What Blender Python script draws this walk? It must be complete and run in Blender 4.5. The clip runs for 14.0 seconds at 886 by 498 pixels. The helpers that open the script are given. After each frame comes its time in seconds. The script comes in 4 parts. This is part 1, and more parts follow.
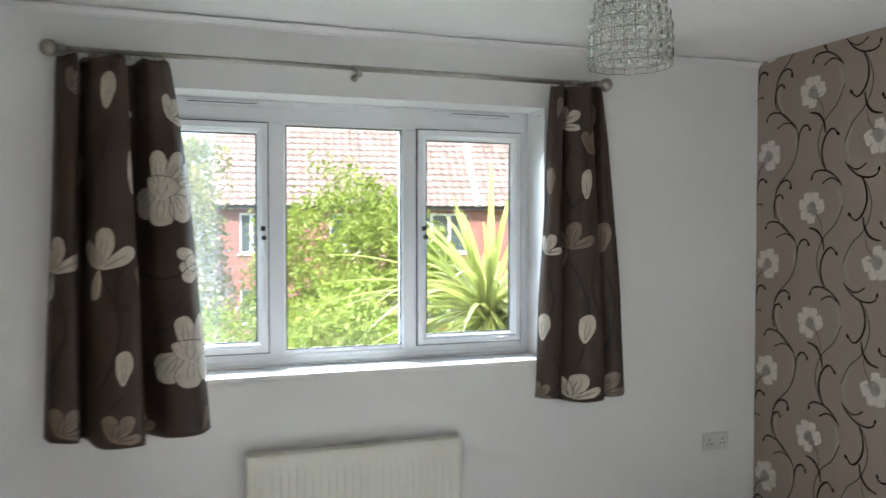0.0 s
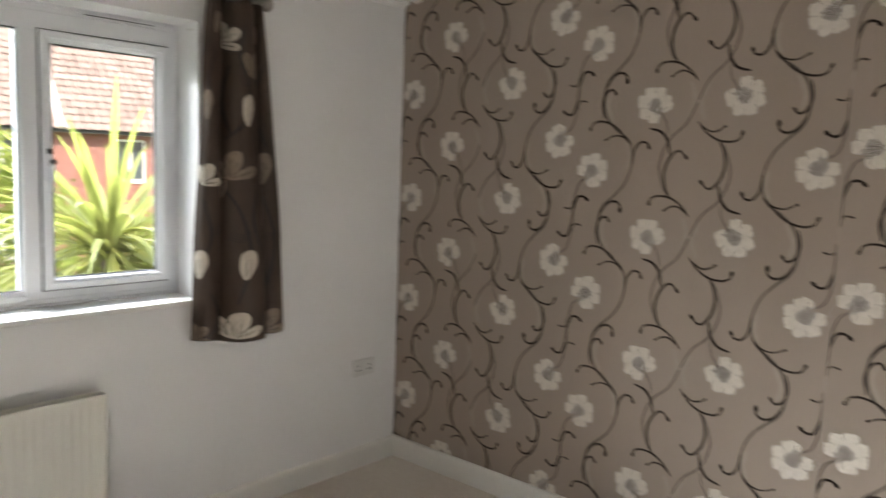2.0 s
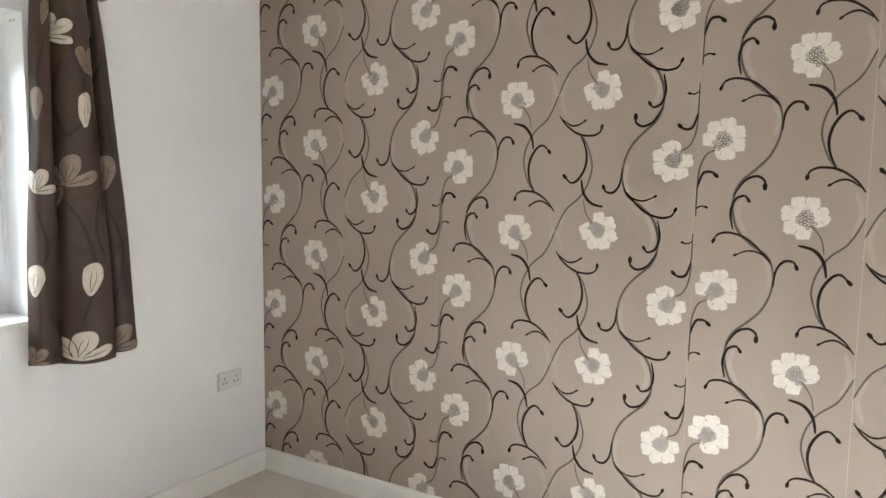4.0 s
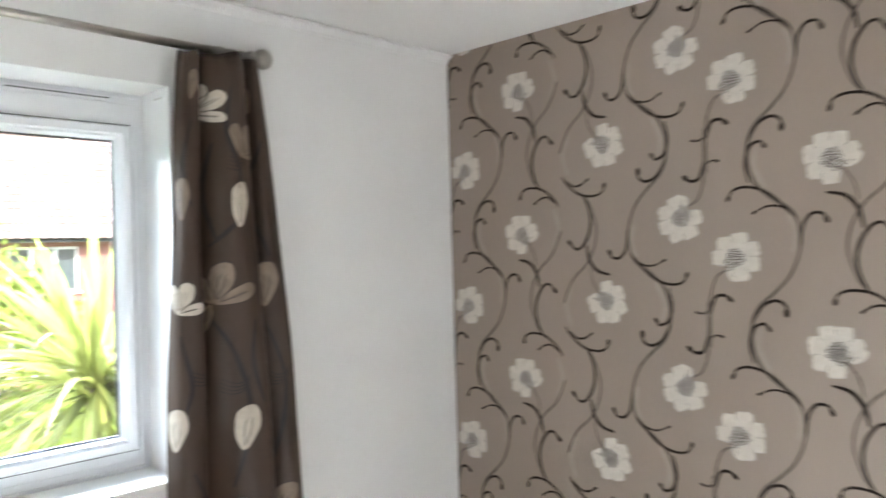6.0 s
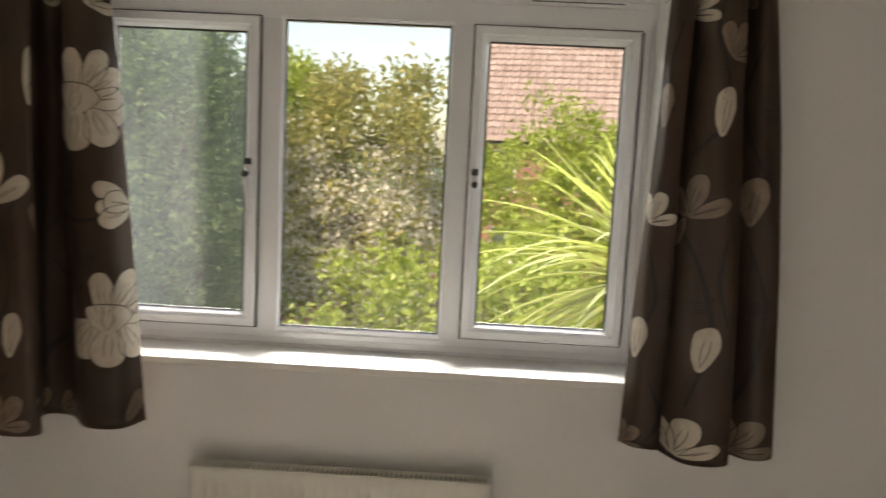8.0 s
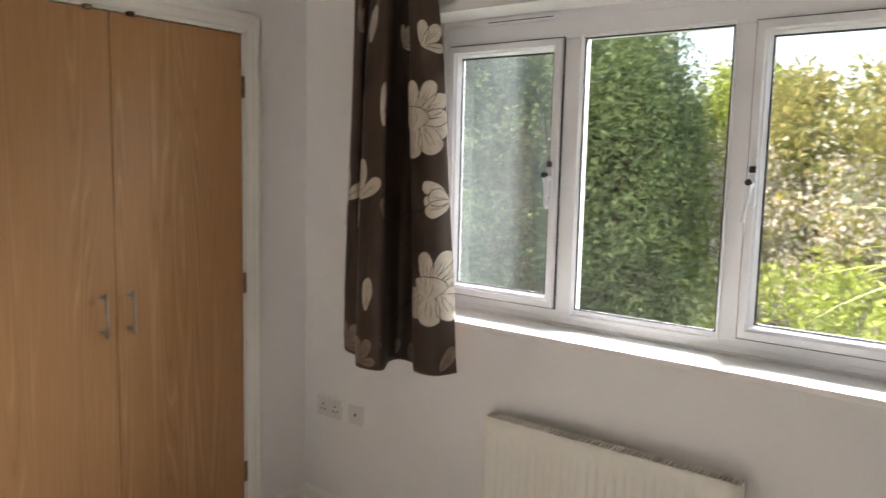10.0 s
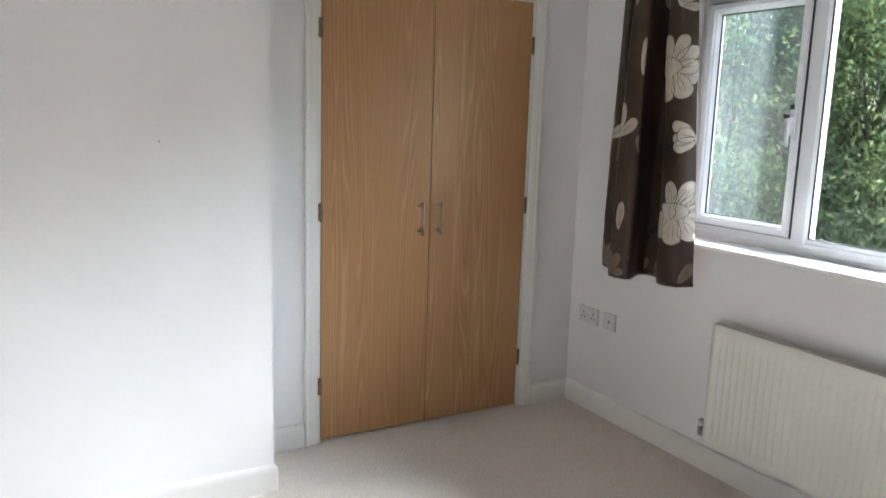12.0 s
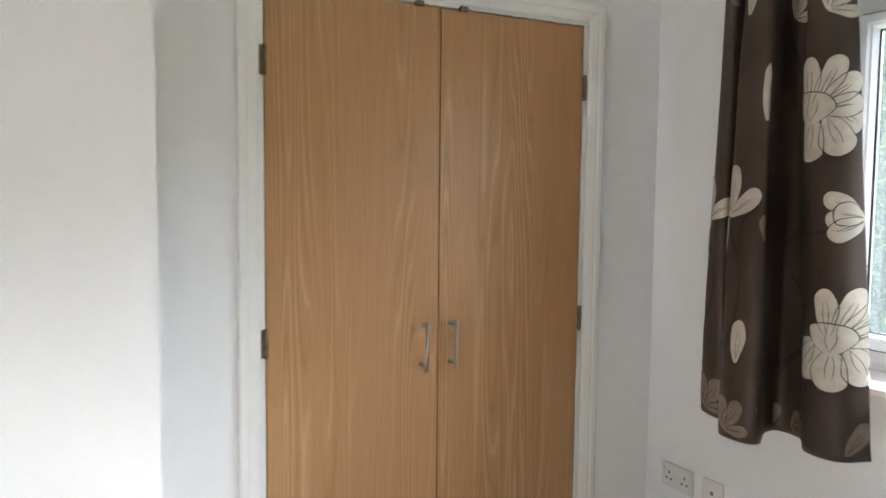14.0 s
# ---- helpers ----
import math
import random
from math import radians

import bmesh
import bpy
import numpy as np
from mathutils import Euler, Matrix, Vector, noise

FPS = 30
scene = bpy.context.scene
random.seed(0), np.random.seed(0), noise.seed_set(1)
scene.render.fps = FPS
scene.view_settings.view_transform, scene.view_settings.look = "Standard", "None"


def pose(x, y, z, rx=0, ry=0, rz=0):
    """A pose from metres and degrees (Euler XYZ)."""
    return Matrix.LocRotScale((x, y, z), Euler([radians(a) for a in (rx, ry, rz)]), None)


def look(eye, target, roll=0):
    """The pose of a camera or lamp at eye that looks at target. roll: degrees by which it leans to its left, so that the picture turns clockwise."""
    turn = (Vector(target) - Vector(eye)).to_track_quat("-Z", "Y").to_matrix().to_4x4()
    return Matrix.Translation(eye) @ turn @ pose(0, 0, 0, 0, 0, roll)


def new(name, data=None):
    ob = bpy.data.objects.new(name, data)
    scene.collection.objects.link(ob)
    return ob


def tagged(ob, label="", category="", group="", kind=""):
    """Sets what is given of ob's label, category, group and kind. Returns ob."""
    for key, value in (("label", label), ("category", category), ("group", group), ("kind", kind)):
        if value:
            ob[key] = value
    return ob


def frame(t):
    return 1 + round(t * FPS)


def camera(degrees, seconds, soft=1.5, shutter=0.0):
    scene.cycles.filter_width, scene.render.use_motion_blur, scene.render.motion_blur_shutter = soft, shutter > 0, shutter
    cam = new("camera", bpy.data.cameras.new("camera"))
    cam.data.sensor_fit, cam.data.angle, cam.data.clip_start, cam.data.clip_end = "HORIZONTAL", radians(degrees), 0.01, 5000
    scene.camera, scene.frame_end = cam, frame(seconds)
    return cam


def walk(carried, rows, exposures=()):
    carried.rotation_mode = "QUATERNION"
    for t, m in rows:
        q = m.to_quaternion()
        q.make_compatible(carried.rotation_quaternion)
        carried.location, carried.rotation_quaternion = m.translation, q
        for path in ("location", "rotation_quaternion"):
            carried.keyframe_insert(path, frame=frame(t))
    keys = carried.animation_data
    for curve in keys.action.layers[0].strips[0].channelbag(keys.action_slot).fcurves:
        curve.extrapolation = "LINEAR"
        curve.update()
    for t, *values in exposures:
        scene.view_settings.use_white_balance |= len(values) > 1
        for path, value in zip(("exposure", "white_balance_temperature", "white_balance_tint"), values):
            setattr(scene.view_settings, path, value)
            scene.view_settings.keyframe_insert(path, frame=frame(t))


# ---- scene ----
cam = camera(60.5, 14.0, shutter=0.4)

PATH = [
    (0, (-2.69, -3.095, 1.578), (-2.053, -1.2, 1.521), -0.0),
    (0.5, (-2.653, -2.837, 1.596), (-1.864, -1.0, 1.553), 2.0),
    (1, (-2.686, -2.791, 1.583), (-1.764, -1.021, 1.456), 3.5),
    (1.5, (-2.794, -2.81, 1.566), (-1.602, -1.215, 1.381), 3.0),
    (2, (-2.834, -2.829, 1.571), (-1.347, -1.51, 1.353), 2.0),
    (2.2, (-2.826, -2.816, 1.559), (-1.254, -1.603, 1.32), 1.9),
    (4.3, (-2.688, -2.786, 1.591), (-0.995, -1.739, 1.391), 0.5),
    (4.5, (-2.636, -2.726, 1.596), (-0.957, -1.645, 1.484), 0.2),
    (5, (-2.492, -2.572, 1.612), (-0.834, -1.453, 1.603), -1.4),
    (5.5, (-2.35, -2.304, 1.624), (-0.711, -1.158, 1.657), -2.4),
    (6, (-2.196, -2.082, 1.616), (-0.761, -0.688, 1.621), -1.6),
    (6.5, (-2.038, -2.003, 1.606), (-0.988, -0.301, 1.571), -0.6),
    (7, (-1.89, -2.061, 1.588), (-1.275, -0.164, 1.445), 2.1),
    (7.5, (-1.806, -2.129, 1.637), (-1.486, -0.169, 1.406), 3.6),
    (8, (-1.702, -2.191, 1.605), (-1.767, -0.206, 1.373), 2.8),
    (8.2, (-1.683, -2.219, 1.604), (-1.873, -0.244, 1.351), 2.3),
    (10.3, (-0.882, -2.24, 1.569), (-2.238, -0.791, 1.313), 1.8),
    (10.5, (-0.803, -2.238, 1.558), (-2.24, -0.876, 1.274), 2.1),
    (11, (-0.606, -2.353, 1.538), (-2.202, -1.215, 1.142), 2.7),
    (11.5, (-0.44, -2.474, 1.519), (-2.126, -1.499, 1.068), 2.4),
    (12, (-0.39, -2.566, 1.49), (-2.105, -1.595, 1.148), 1.8),
    (12.5, (-0.458, -2.482, 1.494), (-2.215, -1.546, 1.303), 1.8),
    (13, (-0.677, -2.301, 1.511), (-2.473, -1.446, 1.307), 0.8),
    (13.5, (-1.014, -2.129, 1.524), (-2.815, -1.278, 1.345), 1.0),
    (14, (-1.437, -1.95, 1.494), (-3.203, -1.023, 1.343), 0.6),
]
EXPOSURES = [(0.0, 1.92, 6450, 11), (1.0, 1.65, 7000, 14), (2.0, 1.82, 7300, 16), (4.3, 2.84, 6800, 14), (5.0, 2.90, 6650, 13), (6.0, 2.8, 6550, 13), (6.5, 2.3, 6500, 13.5), (7.0, 1.3, 7400, 16), (8.2, 1.2, 8600, 19), (10.3, 1.9, 7500, 21), (11.5, 2.0, 6700, 15.5), (12.5, 1.98, 6600, 14.5), (13.5, 2.15, 6700, 15), (14.0, 2.38, 6800, 15.5)]
walk(cam, [(t, look(eye, target, roll)) for t, eye, target, roll in PATH], EXPOSURES)

# ---- daylight ----
SUN_EL, SUN_AZ = 47.0, 212.0          # azimuth clockwise from +y: behind the house, to the west of it
to_sun = Vector((math.sin(radians(SUN_AZ)) * math.cos(radians(SUN_EL)), math.cos(radians(SUN_AZ)) * math.cos(radians(SUN_EL)), math.sin(radians(SUN_EL))))
world = bpy.data.worlds.new("sky")
scene.world = world
world.use_nodes = True
sky = world.node_tree.nodes.new("ShaderNodeTexSky")
sky.sky_type, sky.sun_disc = "NISHITA", False
sky.sun_elevation, sky.sun_rotation = radians(SUN_EL), radians(SUN_AZ)
sky.dust_density = 2.0
world.node_tree.links.new(sky.outputs[0], world.node_tree.nodes["Background"].inputs[0])
world.node_tree.nodes["Background"].inputs[1].default_value = 0.15
sun = new("sun", bpy.data.lights.new("sun", "SUN"))
sun.data.energy, sun.data.angle, sun.data.color = 3.2, radians(0.53), (1.0, 0.95, 0.87)
sun.matrix_world = look(to_sun * 40, (0, 0, 0))
# the bright upper sky before the window, which stands in for its light
skylight = new("window_skylight", bpy.data.lights.new("window_skylight", "AREA"))
skylight.data.shape, skylight.data.size, skylight.data.size_y = "RECTANGLE", 12.0, 2.2
skylight.data.energy, skylight.data.color = 430.0, (0.72, 0.87, 1.0)
skylight.matrix_world = look((-0.9, 4.6, 4.02), (-0.9, 0.0, 1.55))
# an added fill lamp outside, aimed through the window to brighten the room
patch = new("skylight_fill", bpy.data.lights.new("skylight_fill", "AREA"))
patch.data.shape, patch.data.size, patch.data.size_y = "RECTANGLE", 4.0, 1.6
patch.data.energy, patch.data.color, patch.data.spread = 225.0, (0.80, 0.91, 1.0), radians(74)
patch.matrix_world = look((-2.2, 4.0, 3.85), (-1.95, 0.2, 1.6))


# ---- material helpers ----
def nodes_of(name):
    m = bpy.data.materials.new(name)
    m.use_nodes = True
    t = m.node_tree
    return m, t, t.nodes["Principled BSDF"]


def add(t, kind, **values):
    n = t.nodes.new(kind)
    for k, v in values.items():
        n.inputs[k.replace("_", " ")].default_value = v
    return n


def coords(t, scale=(1, 1, 1)):
    c, m = t.nodes.new("ShaderNodeTexCoord"), t.nodes.new("ShaderNodeMapping")
    m.inputs["Scale"].default_value = scale
    t.links.new(c.outputs["Object"], m.inputs[0])
    return m.outputs[0]


def noise_of(t, where, scale, detail=4, rough=0.55):
    n = add(t, "ShaderNodeTexNoise", Scale=scale, Detail=detail, Roughness=rough)
    t.links.new(where, n.inputs["Vector"])
    return n.outputs["Fac"]


def ramp(t, fac, stops):
    r = t.nodes.new("ShaderNodeValToRGB")
    e = r.color_ramp.elements
    while len(e) < len(stops):
        e.new(0.5)
    for el, (p, c) in zip(e, stops):
        el.position, el.color = p, (*c, 1)
    t.links.new(fac, r.inputs[0])
    return r.outputs[0]


def bump(t, p, height, strength, distance=0.002):
    b = add(t, "ShaderNodeBump", Strength=strength, Distance=distance)
    t.links.new(height, b.inputs["Height"])
    t.links.new(b.outputs[0], p.inputs["Normal"])
    return b


def plain(name, dark, light, rough=0.6, metal=0.0, scale=6.0, stretch=(1, 1, 1), grain=200.0, relief=0.15, depth=0.001, spec=0.5):
    """A two-tone surface: slow mottling between two close colours, and a fine grain in relief."""
    m, t, p = nodes_of(name)
    w = coords(t, stretch)
    t.links.new(ramp(t, noise_of(t, w, scale, 5), [(0.3, dark), (0.7, light)]), p.inputs["Base Color"])
    p.inputs["Roughness"].default_value, p.inputs["Metallic"].default_value = rough, metal
    p.inputs["Specular IOR Level"].default_value = spec
    bump(t, p, noise_of(t, w, grain, 3), relief, depth)
    return m


M = {}
M["wall"] = plain("wall_paint", (0.76, 0.755, 0.745), (0.81, 0.805, 0.795), 0.62, scale=1.6, grain=140, relief=0.25, depth=0.0012, spec=0.3)
M["ceiling"] = plain("ceiling_paint", (0.80, 0.79, 0.775), (0.84, 0.83, 0.815), 0.8, scale=1.2, grain=120, relief=0.3, spec=0.2)
M["gloss"] = plain("white_gloss_paint", (0.76, 0.745, 0.70), (0.80, 0.785, 0.745), 0.33, scale=3, grain=60, relief=0.06)
M["upvc"] = plain("white_upvc", (0.78, 0.79, 0.81), (0.82, 0.83, 0.85), 0.28, scale=2, grain=90, relief=0.03)
M["radiator"] = plain("radiator_enamel", (0.72, 0.70, 0.62), (0.77, 0.75, 0.68), 0.35, scale=3, grain=120, relief=0.05)
M["plastic"] = plain("switch_plastic", (0.66, 0.65, 0.63), (0.70, 0.69, 0.67), 0.38, scale=20, grain=300, relief=0.03)
M["dark"] = plain("black_gap", (0.012, 0.012, 0.012), (0.02, 0.02, 0.02), 0.7)
M["gasket"] = plain("rubber_gasket", (0.02, 0.02, 0.022), (0.035, 0.035, 0.037), 0.6)
M["nickel"] = plain("brushed_nickel", (0.36, 0.33, 0.30), (0.46, 0.43, 0.39), 0.32, 1.0, scale=30, grain=400, relief=0.06)
M["steel"] = plain("satin_steel", (0.55, 0.53, 0.50), (0.65, 0.63, 0.60), 0.3, 1.0, scale=30, grain=400, relief=0.05)
M["handle"] = plain("satin_nickel_handle", (0.36, 0.31, 0.26), (0.46, 0.41, 0.35), 0.36, 1.0, scale=30, grain=400, relief=0.05)
M["brass"] = plain("worn_hinge_metal", (0.16, 0.12, 0.08), (0.30, 0.24, 0.17), 0.4, 1.0, scale=60, grain=300, relief=0.1)
M["wire"] = plain("lamp_wire", (0.20, 0.19, 0.17), (0.32, 0.30, 0.27), 0.35, 1.0, scale=60, grain=300, relief=0.05)
M["paper"] = plain("taupe_wallpaper", (0.335, 0.271, 0.226), (0.373, 0.305, 0.257), 0.66, scale=2.2, stretch=(1, 1, 0.25), grain=420, relief=0.25, depth=0.0006, spec=0.22)
M["petal"] = plain("wallpaper_petal_print", (0.60, 0.55, 0.49), (0.69, 0.64, 0.58), 0.5, scale=45, grain=300, relief=0.1)
M["bead"] = plain("wallpaper_bead_print", (0.085, 0.058, 0.050), (0.125, 0.090, 0.078), 0.5, scale=60)
M["ink"] = plain("wallpaper_dark_print", (0.012, 0.008, 0.006), (0.024, 0.016, 0.012), 0.6, scale=40, grain=300, relief=0.1, spec=0.12)
M["stemink"] = plain("wallpaper_stem_print", (0.065, 0.050, 0.041), (0.11, 0.088, 0.073), 0.5, scale=25, grain=300, relief=0.1)
M["pale"] = plain("wallpaper_pale_print", (0.360, 0.300, 0.250), (0.392, 0.328, 0.275), 0.5, scale=30, grain=300, relief=0.1)
M["cream"] = plain("curtain_cream_print", (0.46, 0.40, 0.325), (0.58, 0.52, 0.435), 0.42, scale=35, grain=900, relief=0.2, depth=0.0004)
# the cream print in a dimmer tone: shade of the folds put into its colour
M["creamdim"] = plain("curtain_shaded_cream_print", (0.165, 0.120, 0.086), (0.24, 0.182, 0.135), 0.42, scale=35, grain=900, relief=0.2, depth=0.0004)
M["vine"] = plain("curtain_vine_print", (0.007, 0.004, 0.003), (0.013, 0.008, 0.006), 0.5, scale=30, grain=900, relief=0.2, depth=0.0004)
M["cable"] = plain("grey_cable", (0.10, 0.10, 0.10), (0.17, 0.165, 0.16), 0.5)


def curtain_cloth():
    m, t, p = nodes_of("brown_satin_cloth")
    w = coords(t)
    t.links.new(ramp(t, noise_of(t, w, 5, 4), [(0.3, (0.045, 0.0285, 0.0200)), (0.7, (0.066, 0.0430, 0.0310))]), p.inputs["Base Color"])
    p.inputs["Roughness"].default_value, p.inputs["Specular IOR Level"].default_value = 0.46, 0.28
    weave = add(t, "ShaderNodeTexWave", Scale=420.0, Distortion=1.0)
    t.links.new(w, weave.inputs["Vector"])
    bump(t, p, weave.outputs["Fac"], 0.12, 0.0004)
    return m


def oak_laminate():
    m, t, p = nodes_of("oak_laminate")
    # each board is offset along the pattern, so that no two doors repeat
    c, info, m0 = t.nodes.new("ShaderNodeTexCoord"), t.nodes.new("ShaderNodeObjectInfo"), t.nodes.new("ShaderNodeMapping")
    shift = t.nodes.new("ShaderNodeVectorMath")
    shift.operation = "MULTIPLY_ADD"
    shift.inputs[1].default_value = (3.1, 7.7, 2.3)
    t.links.new(info.outputs["Random"], shift.inputs[0])
    t.links.new(c.outputs["Object"], shift.inputs[2])
    t.links.new(shift.outputs[0], m0.inputs[0])
    m0.inputs["Scale"].default_value = (1.0, 1.0, 0.045)
    slow = noise_of(t, m0.outputs[0], 9.0, 2, 0.35)
    rings = t.nodes.new("ShaderNodeMath")
    rings.operation = "MULTIPLY"
    rings.inputs[1].default_value = 19.0
    t.links.new(slow, rings.inputs[0])
    fract = t.nodes.new("ShaderNodeMath")
    fract.operation = "PINGPONG"
    fract.inputs[1].default_value = 0.5
    t.links.new(rings.outputs[0], fract.inputs[0])
    fine = t.nodes.new("ShaderNodeMapping")
    fine.inputs["Scale"].default_value = (1.0, 1.0, 0.022)
    t.links.new(shift.outputs[0], fine.inputs[0])
    pores = noise_of(t, fine.outputs[0], 330.0, 3, 0.6)
    a = ramp(t, fract.outputs[0], [(0.0, (0.375, 0.200, 0.082)), (0.10, (0.430, 0.233, 0.105)), (0.38, (0.455, 0.254, 0.118)), (0.5, (0.55, 0.332, 0.178))])
    b = ramp(t, pores, [(0.36, (0.91, 0.895, 0.88)), (0.60, (1.0, 1.0, 1.0))])
    mix = t.nodes.new("ShaderNodeMix")
    mix.data_type, mix.blend_type = "RGBA", "MULTIPLY"
    mix.inputs["Factor"].default_value = 1.0
    # the cathedral figure keeps to a few upright bands between plain straight grain
    band = t.nodes.new("ShaderNodeMapping")
    band.inputs["Scale"].default_value = (1.0, 1.0, 0.012)
    t.links.new(shift.outputs[0], band.inputs[0])
    where = ramp(t, noise_of(t, band.outputs[0], 13.0, 2, 0.4), [(0.46, (0.22, 0.22, 0.22)), (0.56, (1.0, 1.0, 1.0))])
    figure = t.nodes.new("ShaderNodeMix")
    figure.data_type = "RGBA"
    figure.inputs["A"].default_value = (0.452, 0.245, 0.113, 1)
    t.links.new(where, figure.inputs["Factor"])
    t.links.new(a, figure.inputs["B"])
    t.links.new(figure.outputs["Result"], mix.inputs["A"])
    t.links.new(b, mix.inputs["B"])
    t.links.new(mix.outputs["Result"], p.inputs["Base Color"])
    p.inputs["Roughness"].default_value = 0.34
    p.inputs["Specular IOR Level"].default_value = 0.42
    bump(t, p, pores, 0.12, 0.0005)
    return m


def carpet_pile():
    m, t, p = nodes_of("beige_carpet")
    w = coords(t)
    v = add(t, "ShaderNodeTexVoronoi", Scale=160.0)
    t.links.new(w, v.inputs["Vector"])
    a = ramp(t, noise_of(t, w, 2.2, 5), [(0.3, (0.77, 0.695, 0.62)), (0.7, (0.83, 0.76, 0.685))])
    b = ramp(t, v.outputs["Distance"], [(0.0, (1.0, 1.0, 1.0)), (0.7, (0.80, 0.785, 0.77))])
    mix = t.nodes.new("ShaderNodeMix")
    mix.data_type, mix.blend_type = "RGBA", "MULTIPLY"
    mix.inputs["Factor"].default_value = 1.0
    t.links.new(a, mix.inputs["A"])
    t.links.new(b, mix.inputs["B"])
    t.links.new(mix.outputs["Result"], p.inputs["Base Color"])
    p.inputs["Roughness"].default_value, p.inputs["Specular IOR Level"].default_value = 0.95, 0.1
    p.inputs["Sheen Weight"].default_value = 0.2
    bump(t, p, v.outputs["Distance"], 0.7, -0.004)
    return m


def pane_glass():
    m, t, p = nodes_of("window_glass")
    t.nodes.remove(p)
    clear, gloss, mix, fr = t.nodes.new("ShaderNodeBsdfTransparent"), t.nodes.new("ShaderNodeBsdfGlossy"), t.nodes.new("ShaderNodeMixShader"), add(t, "ShaderNodeLayerWeight", Blend=0.5)
    clear.inputs[0].default_value = (0.93, 0.95, 0.94, 1)
    gloss.inputs["Roughness"].default_value = 0.01
    steep, share = t.nodes.new("ShaderNodeMath"), t.nodes.new("ShaderNodeMath")
    steep.operation, share.operation = "POWER", "MULTIPLY_ADD"
    steep.inputs[1].default_value, share.inputs[1].default_value, share.inputs[2].default_value = 5.0, 0.85, 0.06
    t.links.new(fr.outputs["Facing"], steep.inputs[0])
    t.links.new(steep.outputs[0], share.inputs[0])
    t.links.new(share.outputs[0], mix.inputs[0])
    t.links.new(clear.outputs[0], mix.inputs[1])
    t.links.new(gloss.outputs[0], mix.inputs[2])
    t.links.new(mix.outputs[0], t.nodes["Material Output"].inputs[0])
    return m


def clouded_glass():
    """The pane of the west casement: clear glass mixed with a pale translucent cloud, drawn out upright and stronger to
    the west.
    """
    m, t, p = nodes_of("clouded_window_glass")
    t.nodes.remove(p)
    clear, gloss, film = t.nodes.new("ShaderNodeBsdfTransparent"), t.nodes.new("ShaderNodeBsdfGlossy"), t.nodes.new("ShaderNodeBsdfTranslucent")
    shine, mix = t.nodes.new("ShaderNodeMixShader"), t.nodes.new("ShaderNodeMixShader")
    clear.inputs[0].default_value = (0.93, 0.95, 0.94, 1)
    film.inputs[0].default_value = (0.78, 0.86, 0.88, 1)
    gloss.inputs["Roughness"].default_value = 0.01
    shine.inputs[0].default_value = 0.07
    cloud = noise_of(t, coords(t, (1.0, 1.0, 0.30)), 6.0, 3, 0.5)
    axes, side, both = t.nodes.new("ShaderNodeSeparateXYZ"), t.nodes.new("ShaderNodeMapRange"), t.nodes.new("ShaderNodeMath")
    t.links.new(coords(t), axes.inputs[0])
    t.links.new(axes.outputs["X"], side.inputs["Value"])
    for k, v in (("From Min", -2.530), ("From Max", -2.590), ("To Min", 0.25), ("To Max", 1.0)):
        side.inputs[k].default_value = v
    both.operation = "MULTIPLY"
    t.links.new(side.outputs[0], both.inputs[0])
    t.links.new(ramp(t, cloud, [(0.30, (0.008, 0.008, 0.008)), (0.75, (0.019, 0.019, 0.019))]), both.inputs[1])
    t.links.new(both.outputs[0], mix.inputs[0])
    t.links.new(clear.outputs[0], shine.inputs[1])
    t.links.new(gloss.outputs[0], shine.inputs[2])
    t.links.new(shine.outputs[0], mix.inputs[1])
    t.links.new(film.outputs[0], mix.inputs[2])
    t.links.new(mix.outputs[0], t.nodes["Material Output"].inputs[0])
    return m


def bead_glass():
    m, t, p = nodes_of("glass_bead")
    p.inputs["Base Color"].default_value = (0.92, 0.95, 0.93, 1)
    p.inputs["Transmission Weight"].default_value, p.inputs["Roughness"].default_value, p.inputs["IOR"].default_value = 1.0, 0.03, 1.45
    return m


def leafy(name, tones, rough=0.45, glow=0.45):
    """Leaves that let light through; every leaf has its own tone."""
    m, t, p = nodes_of(name)
    g = t.nodes.new("ShaderNodeNewGeometry")
    col = ramp(t, g.outputs["Random Per Island"], tones)
    tr, mix = t.nodes.new("ShaderNodeBsdfTranslucent"), t.nodes.new("ShaderNodeMixShader")
    t.links.new(col, p.inputs["Base Color"])
    t.links.new(col, tr.inputs[0])
    p.inputs["Roughness"].default_value = rough
    mix.inputs[0].default_value = glow
    t.links.new(p.outputs[0], mix.inputs[1])
    t.links.new(tr.outputs[0], mix.inputs[2])
    t.links.new(mix.outputs[0], t.nodes["Material Output"].inputs[0])
    return m


def brickwork():
    m, t, p = nodes_of("red_brickwork")
    c, mp = t.nodes.new("ShaderNodeTexCoord"), t.nodes.new("ShaderNodeMapping")
    mp.inputs["Rotation"].default_value = (radians(90), 0, 0)
    t.links.new(c.outputs["Object"], mp.inputs[0])
    b = add(t, "ShaderNodeTexBrick", Color1=(0.235, 0.078, 0.066, 1), Color2=(0.31, 0.115, 0.096, 1), Mortar=(0.36, 0.31, 0.27, 1), Scale=1.0)
    b.inputs["Brick Width"].default_value, b.inputs["Row Height"].default_value, b.inputs["Mortar Size"].default_value = 0.225, 0.075, 0.006
    t.links.new(mp.outputs[0], b.inputs["Vector"])
    t.links.new(b.outputs["Color"], p.inputs["Base Color"])
    p.inputs["Roughness"].default_value = 0.85
    bump(t, p, b.outputs["Fac"], 0.6, -0.008)
    return m


